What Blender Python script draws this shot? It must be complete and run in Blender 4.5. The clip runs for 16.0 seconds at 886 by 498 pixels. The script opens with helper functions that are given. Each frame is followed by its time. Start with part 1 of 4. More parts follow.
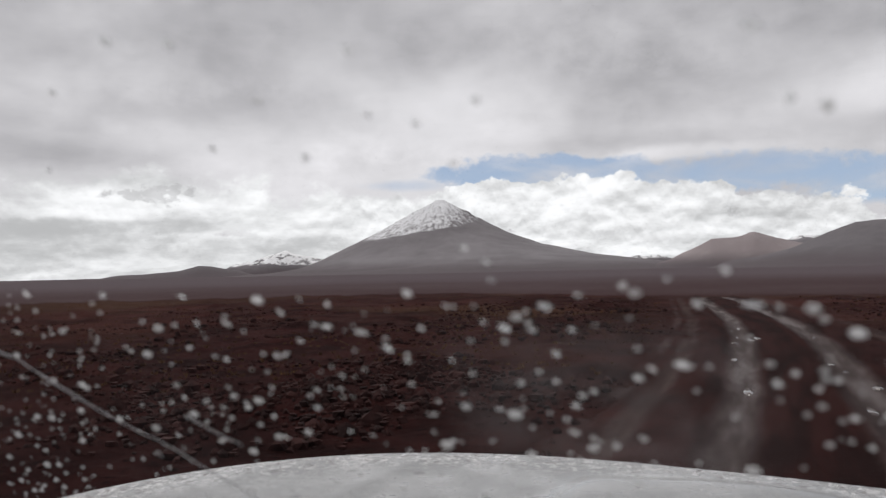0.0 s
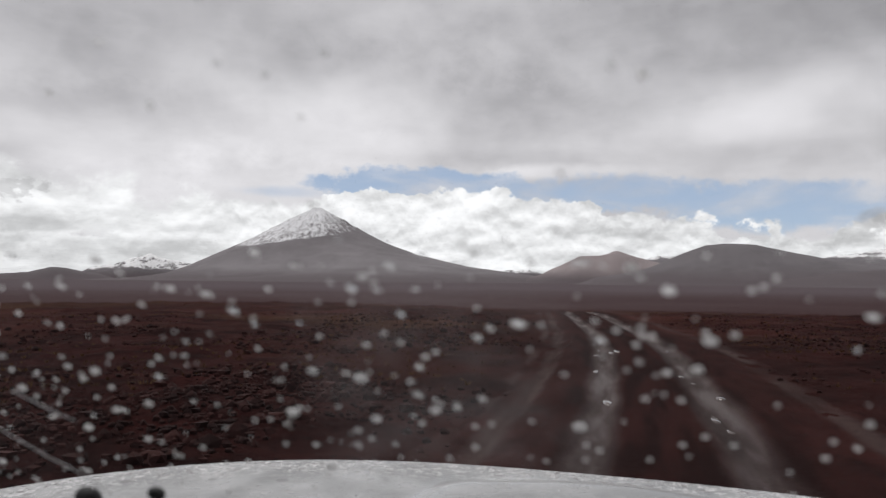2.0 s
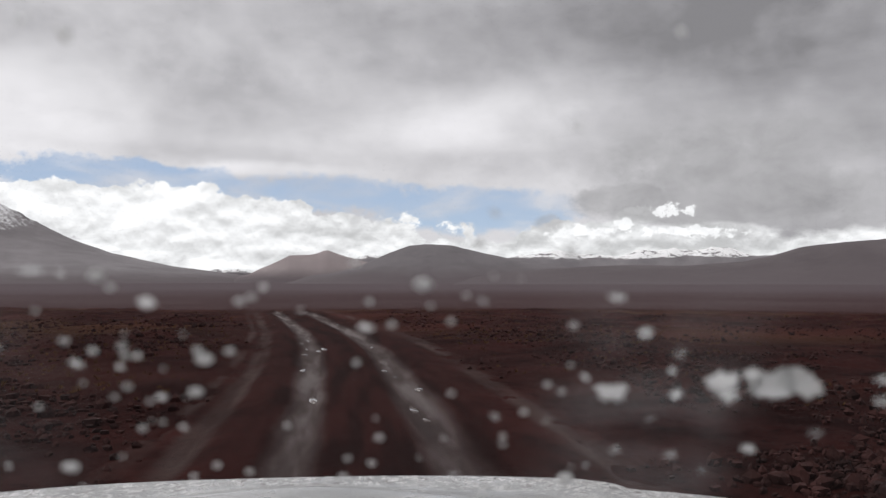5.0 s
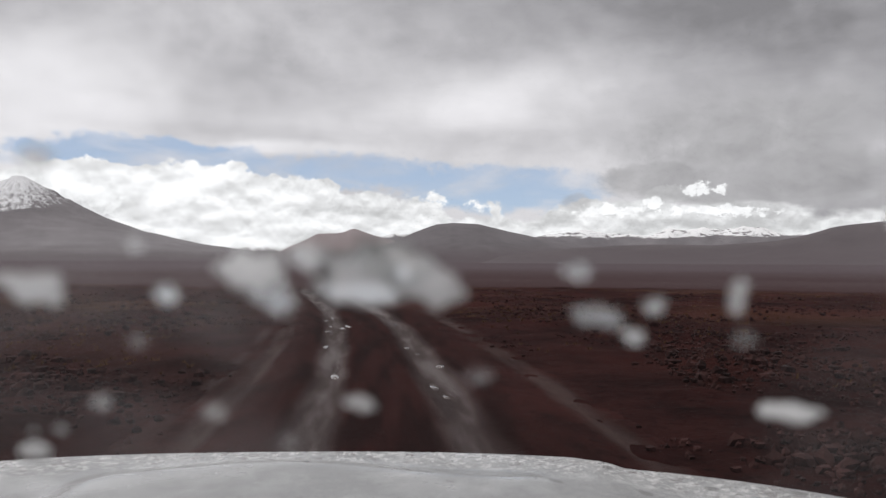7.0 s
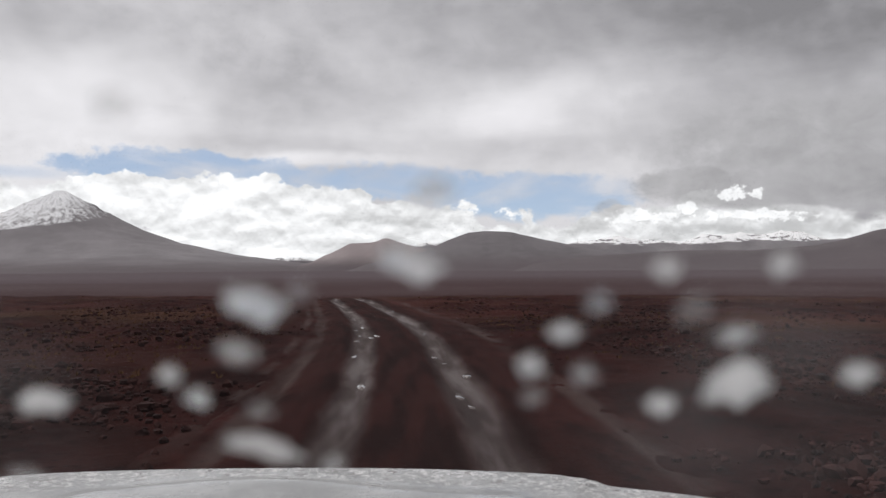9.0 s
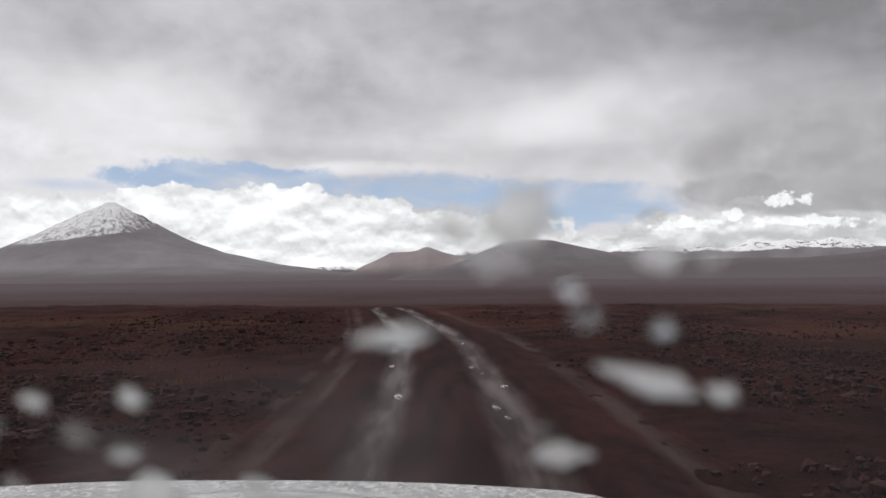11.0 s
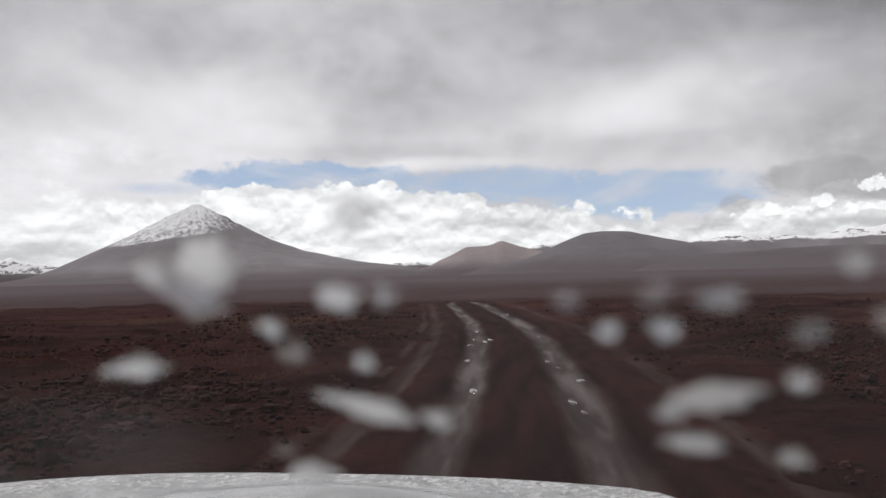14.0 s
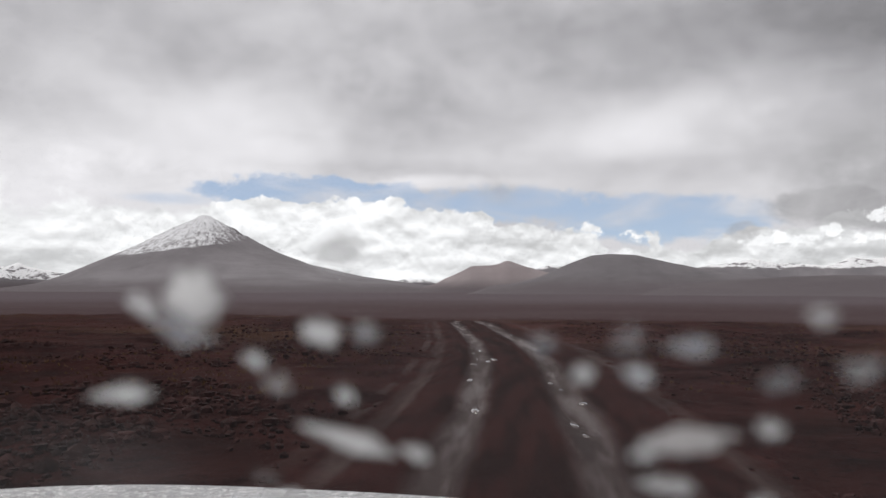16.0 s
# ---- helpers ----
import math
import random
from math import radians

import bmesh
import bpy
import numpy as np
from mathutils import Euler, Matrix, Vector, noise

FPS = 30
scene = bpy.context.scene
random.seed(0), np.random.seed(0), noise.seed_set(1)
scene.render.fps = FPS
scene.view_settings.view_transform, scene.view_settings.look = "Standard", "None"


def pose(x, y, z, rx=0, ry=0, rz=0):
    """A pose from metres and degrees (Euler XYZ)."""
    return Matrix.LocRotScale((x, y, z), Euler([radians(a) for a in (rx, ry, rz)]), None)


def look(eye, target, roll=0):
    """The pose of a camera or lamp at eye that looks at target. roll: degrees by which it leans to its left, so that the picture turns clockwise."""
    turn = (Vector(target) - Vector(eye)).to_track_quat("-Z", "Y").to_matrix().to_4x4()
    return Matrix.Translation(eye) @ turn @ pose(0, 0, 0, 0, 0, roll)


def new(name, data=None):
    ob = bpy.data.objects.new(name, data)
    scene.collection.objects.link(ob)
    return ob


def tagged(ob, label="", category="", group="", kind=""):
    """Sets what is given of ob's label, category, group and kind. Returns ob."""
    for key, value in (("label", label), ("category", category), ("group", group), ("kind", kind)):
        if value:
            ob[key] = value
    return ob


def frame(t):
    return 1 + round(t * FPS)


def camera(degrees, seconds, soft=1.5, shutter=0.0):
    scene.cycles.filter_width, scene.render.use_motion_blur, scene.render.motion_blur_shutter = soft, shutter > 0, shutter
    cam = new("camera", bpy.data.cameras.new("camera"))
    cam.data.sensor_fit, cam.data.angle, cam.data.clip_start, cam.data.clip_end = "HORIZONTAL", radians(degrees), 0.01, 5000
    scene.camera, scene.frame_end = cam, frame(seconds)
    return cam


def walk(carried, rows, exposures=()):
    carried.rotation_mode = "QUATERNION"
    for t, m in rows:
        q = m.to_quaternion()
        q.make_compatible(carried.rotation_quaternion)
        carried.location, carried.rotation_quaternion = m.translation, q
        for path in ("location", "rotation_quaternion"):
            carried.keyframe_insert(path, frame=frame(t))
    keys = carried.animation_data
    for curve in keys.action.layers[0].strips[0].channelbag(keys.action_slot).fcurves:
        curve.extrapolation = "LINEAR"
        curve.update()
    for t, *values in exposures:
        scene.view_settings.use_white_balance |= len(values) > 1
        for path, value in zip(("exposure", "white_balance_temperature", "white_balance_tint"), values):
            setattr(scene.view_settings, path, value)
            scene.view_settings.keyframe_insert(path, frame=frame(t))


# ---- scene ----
import functools

EYE = 1.6                    # eye height above the track
HEAD = -27.0                 # the car's heading, degrees to the left of +y


def in_car(lat, ahead, up=0.0):
    """A place given in the car's own axes, from the seat's eye point, in the world."""
    c, s = math.cos(radians(HEAD)), math.sin(radians(HEAD))
    return Vector((lat * c - ahead * s, lat * s + ahead * c, EYE + up))


def seat(lat, ahead, up, yaw, pitch, roll):
    p = in_car(lat, ahead, up)
    return pose(p.x, p.y, p.z, 90 + pitch, roll, yaw)


cam = camera(62.96, 16.0, soft=1.3)
walk(cam, [
    (0.0, seat(-0.2560, -0.0800, 0.0000, 0.00, 1.64, 1.20)),
    (0.5, seat(-0.2560, -0.0800, 0.0000, 4.03, 0.15, 1.59)),
    (1.0, seat(-0.2560, -0.0800, 0.0000, 8.94, 2.35, 2.18)),
    (1.5, seat(-0.2560, -0.0800, 0.0000, -2.03, 4.32, 0.30)),
    (2.0, seat(-0.2493, -0.0800, -0.0110, -9.80, 2.41, -0.44)),
    (2.5, seat(-0.2450, -0.0800, -0.0070, -21.67, 3.12, -0.42)),
    (3.0, seat(-0.2410, -0.0800, -0.0040, -28.81, 3.57, -0.36)),
    (3.5, seat(-0.2445, -0.0800, 0.0000, -30.31, 2.09, 0.78)),
    (4.0, seat(-0.2560, -0.0800, 0.0000, -32.20, 2.17, 0.37)),
    (4.2, seat(-0.2560, -0.0800, 0.0000, -32.08, 2.18, 0.30)),
    (6.3, seat(-0.1189, -0.0046, -0.0280, -33.17, 2.88, -0.61)),
    (6.5, seat(-0.1189, -0.0046, -0.0280, -30.61, 1.64, -1.02)),
    (7.0, seat(-0.1298, 0.0061, -0.0275, -30.30, 0.74, -0.22)),
    (7.5, seat(-0.1200, 0.0196, -0.0302, -33.31, 2.90, -0.08)),
    (8.0, seat(-0.1196, 0.0156, -0.0302, -31.43, 2.36, 0.14)),
    (8.5, seat(-0.0256, 0.0152, -0.0216, -28.41, 1.67, 0.77)),
    (9.0, seat(-0.0300, 0.0098, -0.0151, -27.76, 1.41, 0.40)),
    (9.5, seat(-0.0376, 0.0088, -0.0158, -26.85, 2.37, -0.34)),
    (9.7, seat(-0.0376, 0.0088, -0.0158, -26.51, 1.50, 0.07)),
    (11.8, seat(0.0655, -0.0010, 0.0020, -23.14, 2.58, 0.11)),
    (12.0, seat(0.0655, -0.0010, 0.0020, -22.56, 2.32, 0.03)),
    (12.5, seat(0.0650, 0.0000, 0.0000, -20.84, 2.70, -0.28)),
    (13.0, seat(0.0638, 0.0016, -0.0008, -21.09, 2.06, -1.06)),
    (13.5, seat(0.0641, 0.0005, 0.0004, -20.41, 2.09, -0.92)),
    (14.0, seat(0.0659, -0.0007, -0.0003, -18.59, 1.79, 1.53)),
    (14.5, seat(0.0686, 0.0033, -0.0024, -18.57, 1.51, 2.12)),
    (15.0, seat(0.0617, -0.0023, 0.0058, -19.99, 5.37, -0.58)),
    (15.5, seat(0.0623, -0.0048, 0.0036, -18.90, 4.18, -0.33)),
    (16.0, seat(0.0684, -0.0023, 0.0016, -18.17, 3.22, -0.21)),
], exposures=((0.0, 0.0), (3.0, 0.0), (3.5, -0.06), (4.0, 0.12), (9.7, 0.12), (12.0, 0.09), (16.0, 0.10)))
cam.data.dof.use_dof = True
cam.data.dof.focus_distance = 400.0
cam.data.dof.aperture_fstop = 15.0


# ---- nodes ----
class Tree:
    """A short way to write node trees."""

    def __init__(self, tree):
        self.tree = tree
        tree.nodes.clear()

    def node(self, kind, **values):
        n = self.tree.nodes.new(kind)
        for key, value in values.items():
            setattr(n, key, value)
        return n

    def put(self, value, socket):
        if isinstance(value, bpy.types.NodeSocket):
            self.tree.links.new(value, socket)
        elif value is not None:
            socket.default_value = value

    def math(self, op, a, b=None, c=None, clamp=False):
        n = self.node("ShaderNodeMath", operation=op, use_clamp=clamp)
        for value, socket in zip((a, b, c), n.inputs):
            self.put(value, socket)
        return n.outputs[0]

    def noise(self, vector, scale, detail=5.0, rough=0.55, warp=0.0):
        n = self.node("ShaderNodeTexNoise")
        self.put(vector, n.inputs["Vector"])
        n.inputs["Scale"].default_value = scale
        n.inputs["Detail"].default_value = detail
        n.inputs["Roughness"].default_value = rough
        n.inputs["Distortion"].default_value = warp
        return n.outputs["Fac"]

    def ramp(self, fac, low, high, a=0.0, b=1.0):
        n = self.node("ShaderNodeMapRange", interpolation_type="SMOOTHSTEP")
        for value, socket in zip((fac, low, high, a, b), n.inputs):
            self.put(value, socket)
        return n.outputs[0]

    def mix(self, fac, a, b):
        n = self.node("ShaderNodeMix", data_type="RGBA")
        self.put(fac, n.inputs[0])
        for value, socket in ((a, n.inputs[6]), (b, n.inputs[7])):
            self.put((*value, 1) if isinstance(value, tuple) and len(value) == 3 else value, socket)
        return n.outputs[2]

    def vec(self, x, y, z):
        n = self.node("ShaderNodeCombineXYZ")
        for value, socket in zip((x, y, z), n.inputs):
            self.put(value, socket)
        return n.outputs[0]

    def split(self, v):
        n = self.node("ShaderNodeSeparateXYZ")
        self.put(v, n.inputs[0])
        return n.outputs

    def bump(self, height, strength, distance):
        n = self.node("ShaderNodeBump")
        n.inputs["Strength"].default_value = strength
        n.inputs["Distance"].default_value = distance
        self.put(height, n.inputs["Height"])
        return n.outputs[0]


# ---- sky ----
def sky():
    world = bpy.data.worlds.new("sky")
    scene.world = world
    world.use_nodes = True
    k = Tree(world.node_tree)
    x, y, z = k.split(k.node("ShaderNodeTexCoord").outputs["Generated"])
    az = k.math("MULTIPLY", k.math("ARCTAN2", k.math("MULTIPLY", x, -1.0), y), 57.2958)
    el = k.math("MULTIPLY", k.math("ARCSINE", z), 57.2958)
    high = k.math("MAXIMUM", el, 0.0)
    # the cloud deck seen in perspective: rows of cloud crowd together towards the horizon
    deck = k.math("MULTIPLY", k.math("POWER", k.math("ADD", high, 0.5), 0.62), 6.0)
    p = k.vec(k.math("MULTIPLY", az, 0.55), deck, 3.0)
    q = k.vec(az, k.math("MULTIPLY", high, 1.25), 11.0)

    def spot(a, e, wide, tall, soft=1.0, ragged=None, depth=2.0):
        """A soft round place in the sky, 1 in its middle, with a ragged edge."""
        dx = k.math("DIVIDE", k.math("SUBTRACT", az, a), wide)
        dy = k.math("DIVIDE", k.math("SUBTRACT", el, e), tall)
        d = k.math("SQRT", k.math("ADD", k.math("MULTIPLY", dx, dx), k.math("MULTIPLY", dy, dy)))
        d = k.math("ADD", d, k.math("MULTIPLY", k.math("SUBTRACT", ragged or rag, 0.5), depth))
        return k.ramp(d, 1.0 + 0.5 * soft, 1.0 - 0.5 * soft)

    def most(*values):
        out = values[0]
        for v in values[1:]:
            out = k.math("MAXIMUM", out, v)
        return out

    rag = k.noise(q, 0.30, 7.0, 0.62)
    streaks = k.vec(k.math("MULTIPLY", az, 0.42), k.math("MULTIPLY", high, 1.5), 5.0)
    billow = k.noise(q, 0.26, 8.0, 0.6, 0.3)
    wisp = k.noise(streaks, 0.55, 7.0, 0.6, 0.2)
    soft = k.noise(p, 0.045, 4.0, 0.45, 0.5)
    fine = k.noise(p, 0.16, 6.0, 0.55, 0.3)

    def relief(across, along, scale, rise, detail=7.0):
        """Cloud lit from above: 1 on the upper side of each billow, 0 on its underside."""
        low = k.vec(k.math("MULTIPLY", az, across), k.math("MULTIPLY", deck, along), 7.0)
        up = k.vec(k.math("MULTIPLY", az, across), k.math("ADD", k.math("MULTIPLY", deck, along), rise), 7.0)
        return k.ramp(k.math("SUBTRACT", k.noise(low, scale, detail, 0.56, 0.2), k.noise(up, scale, 4.0, 0.5, 0.2)), -0.17, 0.17)

    patches = k.noise(k.vec(k.math("MULTIPLY", az, 0.95), k.math("MULTIPLY", deck, 0.9), 21.0), 0.075, 4.5, 0.46, 0.5)

    def add(value, *more):
        for amount, mask in more:
            value = k.math("ADD", value, k.math("MULTIPLY", mask, amount))
        return value

    # grey deck, lighter towards the horizon and darker to the right
    grey = add(0.63, (0.38, k.math("SUBTRACT", soft, 0.5)), (0.22, k.math("SUBTRACT", fine, 0.5)), (0.10, k.math("SUBTRACT", k.noise(p, 0.5, 5.0, 0.6), 0.5)))
    grey = add(grey, (0.24, k.math("SUBTRACT", patches, 0.5)), (0.10, k.math("SUBTRACT", relief(0.7, 0.55, 0.13, 1.8, 3.0), 0.5)))
    grey = add(grey, (-0.13, k.ramp(el, 12.0, 21.0)), (-0.19, k.ramp(az, -38.0, -56.0)), (-0.02, k.ramp(az, -10.0, 20.0)), (0.05, k.ramp(az, -2.0, 12.0)))
    grey = add(grey, (0.10, spot(-36, 12, 8, 2.2, 1.4)), (0.14, spot(-17, 8.4, 6.5, 0.55, 1.2)), (0.08, spot(-3, 11.5, 12, 2.6, 1.6)), (0.07, spot(17, 9.5, 9, 1.8, 1.6)), (-0.10, spot(-15, 13.0, 8, 1.8, 1.4)), (-0.08, spot(-33, 9.3, 7, 1.2, 1.4)), (-0.09, spot(12, 12.5, 9, 1.4, 1.4)),
               (0.10, spot(2, 6.5, 9, 2.0, 1.6)), (-0.08, spot(-36, 18.5, 24, 3.0, 1.6)), (-0.10, spot(31, 8.6, 8, 1.0, 1.2)), (-0.07, spot(-12, 9.6, 8, 0.6, 1.4)),
               (-0.06, spot(6, 16, 14, 2.2, 1.6)))
    grey = k.math("MAXIMUM", k.math("MINIMUM", grey, 0.86), 0.24)
    deck_colour = k.mix(k.ramp(grey, 0.3, 0.75), (0.960, 0.935, 0.985), (1.0, 0.978, 1.012))
    # heaped clouds under it, white on top and lavender below
    heap = add(0.83, (1.0, k.math("MULTIPLY", k.math("SUBTRACT", relief(0.85, 0.75, 0.22, 1.0), 0.5), k.ramp(az, 2.0, 14.0, 0.36, 0.26))), (1.0, k.math("MULTIPLY", k.math("SUBTRACT", relief(1.15, 0.62, 0.48, 0.5), 0.5), k.ramp(az, 2.0, 14.0, 0.20, 0.07))), (0.25, k.math("MULTIPLY", k.math("SUBTRACT", patches, 0.5), k.ramp(az, 4.0, 16.0))), (0.10, spot(24.5, 4.5, 3.2, 0.5, 0.7)), (0.45, k.math("SUBTRACT", wisp, 0.5)),
               (0.35, k.math("SUBTRACT", patches, 0.5)), (0.06, spot(-12, 5.2, 13, 1.8, 1.2)), (-0.13, spot(-46, 3.4, 10, 1.4, 1.0)), (-0.20, spot(33, 2.2, 10, 1.8, 0.8)), (-0.16, spot(11, 1.6, 6, 1.1, 1.0)),
               (-0.10, spot(-52, 2.6, 6, 0.6, 0.8)), (-0.06, spot(-25, 2.8, 6, 1.0, 1.0)), (0.14, spot(22, 5.6, 8, 1.0, 1.0)), (-0.14, spot(26, 3.6, 12, 0.5, 0.9)))
    heap = k.math("SMOOTH_MAX", k.math("SMOOTH_MIN", heap, 1.06, 0.12), 0.52, 0.25)
    heaps = most(spot(-11, 4.6, 13, 2.3, 0.12), spot(-20, 3.4, 13, 2.0, 0.15), spot(23, 5.0, 11, 2.6, 0.5), spot(8, 3.6, 10, 2.6, 0.5), spot(-45, 2.9, 7, 1.5, 0.2),
                 spot(-47.8, 4.9, 1.7, 0.55, 0.3), spot(-53, 3.2, 5, 1.0, 0.4), spot(41, 3.6, 12, 3.4, 0.6), k.ramp(k.math("ADD", el, k.math("MULTIPLY", k.math("SUBTRACT", rag, 0.5), 3.0)), 3.5, 2.9))
    # the blue gap
    gap = most(spot(-8, 7.6, 8.5, 1.25, 0.35), spot(-20, 6.6, 11, 1.5, 0.4), spot(-34, 5.4, 8.5, 1.9, 0.5), k.math("MULTIPLY", spot(3.0, 6.7, 3.0, 0.4, 1.4), 0.5))
    gap = k.math("MULTIPLY", gap, k.ramp(fine, 0.68, 0.42, 0.25, 1.0))
    # low dark cloud over the snowy range
    puff = k.noise(q, 0.9, 6.0, 0.62)
    dark = most(spot(-45.4, 6.0, 2.6, 1.2, 0.6), spot(-48.2, 6.4, 2.6, 1.5, 0.7), spot(-50.5, 4.9, 3.4, 0.7, 0.7), k.math("MULTIPLY", spot(-40.7, 4.4, 0.9, 0.6, 0.8), 0.6), spot(-51, 7.6, 4.8, 1.9, 0.9),
                spot(-57, 6.2, 7.0, 2.4, 0.9), spot(-54, 9.5, 9.0, 2.6, 1.5), k.math("MULTIPLY", spot(21.5, 6.0, 2.4, 0.55, 0.6, puff, 4.5), 0.6))
    glints = most(spot(-46.5, 4.2, 0.8, 0.55, 0.5, puff, 4.5), k.math("MULTIPLY", spot(-49.8, 5.4, 1.2, 0.36, 0.6, puff, 6.0), k.ramp(puff, 0.62, 0.46, 0.0, 0.85)), spot(-43.0, 3.7, 2.2, 0.40, 0.6, puff, 5.0), spot(-51.5, 3.6, 3.0, 0.35, 0.6, puff, 5.0))

    nishita = k.node("ShaderNodeTexSky", sky_type="NISHITA", sun_disc=False, sun_elevation=radians(70), sun_rotation=radians(-38), altitude=4200.0)
    blue = k.node("ShaderNodeVectorMath", operation="SCALE")
    k.put(nishita.outputs[0], blue.inputs[0])
    blue.inputs["Scale"].default_value = 0.085
    blue = k.mix(0.6, blue.outputs[0], (0.50, 0.585, 0.73))

    def shade(colour, value):
        n = k.node("ShaderNodeVectorMath", operation="SCALE")
        k.put(colour, n.inputs[0])
        k.put(value, n.inputs["Scale"])
        return n.outputs[0]

    colour = shade(deck_colour, grey)
    colour = k.mix(gap, colour, blue)
    colour = k.mix(heaps, colour, shade((0.985, 0.985, 1.0), heap))
    colour = k.mix(k.math("MULTIPLY", dark, 0.75), colour, shade((0.95, 0.93, 0.96), k.math("ADD", 0.17, k.math("MULTIPLY", billow, 0.46))))
    colour = k.mix(glints, colour, shade((0.985, 0.985, 1.0), k.math("ADD", 0.55, k.math("MULTIPLY", rag, 0.9))))
    back = k.node("ShaderNodeBackground")
    k.put(colour, back.inputs[0])
    back.inputs[1].default_value = 1.0
    k.tree.links.new(back.outputs[0], k.node("ShaderNodeOutputWorld").inputs[0])


sky()
sun = new("sun", bpy.data.lights.new("sun", "SUN"))
sun.data.energy, sun.data.angle, sun.data.color = 1.5, radians(25), (1.0, 0.975, 0.94)
sun.matrix_world = look((-24, 30, 110), (0, 0, 0))


# ---- materials ----
def material(name, paint):
    m = bpy.data.materials.new(name)
    m.use_nodes = True
    k = Tree(m.node_tree)
    place = k.node("ShaderNodeNewGeometry").outputs["Position"]
    shader = k.node("ShaderNodeBsdfPrincipled")
    out = k.node("ShaderNodeOutputMaterial")
    k.tree.links.new(shader.outputs[0], out.inputs[0])
    paint(k, place, shader.inputs)
    return m


def most_of(k, *values):
    return functools.reduce(lambda a, b: k.math("MAXIMUM", a, b), values)


def bare_soil(k, place, far):
    """Wet dark red-brown volcanic soil with clods: its colour and its relief."""
    big, mid, small = k.noise(place, 0.06, 4.0), k.noise(place, 0.7, 5.0, 0.6), k.noise(place, 7.0, 6.0, 0.7)
    clod = k.noise(place, 13.0, 7.0, 0.78)
    c = k.mix(k.ramp(mid, 0.35, 0.65), (0.020, 0.0060, 0.0054), (0.050, 0.0145, 0.0128))
    c = k.mix(k.ramp(big, 0.45, 0.7), c, (0.026, 0.0098, 0.0090))
    c = k.mix(k.ramp(small, 0.52, 0.70), c, (0.010, 0.0040, 0.0038))
    c = k.mix(k.math("MULTIPLY", k.ramp(clod, 0.54, 0.70), 0.6), c, (0.070, 0.0270, 0.0235))
    rust = k.math("MULTIPLY", k.ramp(k.noise(place, 0.11, 5.0, 0.6), 0.46, 0.64), k.ramp(far, 6.0, 22.0, 0.3, 0.85))
    return k.mix(rust, c, (0.070, 0.0230, 0.0185)), k.math("ADD", k.math("ADD", small, clod), mid), big


def away(k, place):
    x, y, z = k.split(place)
    return k.math("SQRT", k.math("ADD", k.math("MULTIPLY", x, x), k.math("MULTIPLY", y, y)))


def soil(k, place, s):
    """Bare soil near by, dry grass on the rise, far plain with haze painted into its colour."""
    far = away(k, place)
    c, relief, big = bare_soil(k, place, far)
    grass = k.math("MULTIPLY", k.ramp(far, 17.0, 30.0), k.ramp(k.noise(place, 0.06, 4.0), 0.47, 0.62))
    c = k.mix(k.math("MULTIPLY", grass, 0.6), c, (0.088, 0.043, 0.020))
    # the far plain pales and greys with range: haze put into the colour
    hazed_plain = k.mix(k.ramp(far, 70.0, 620.0), (0.050, 0.024, 0.0235), (0.102, 0.080, 0.087))
    hazed_plain = k.mix(k.math("MULTIPLY", k.ramp(k.noise(place, 0.006, 6.0), 0.4, 0.65), 0.35), hazed_plain, (0.105, 0.08, 0.086))
    c = k.mix(k.ramp(k.math("ADD", far, k.math("MULTIPLY", big, 30.0)), 40.0, 110.0), c, hazed_plain)
    k.put(c, s["Base Color"])
    s["Roughness"].default_value = 0.95
    s["Specular IOR Level"].default_value = 0.05
    k.put(k.bump(relief, 1.0, 0.09), s["Normal"])


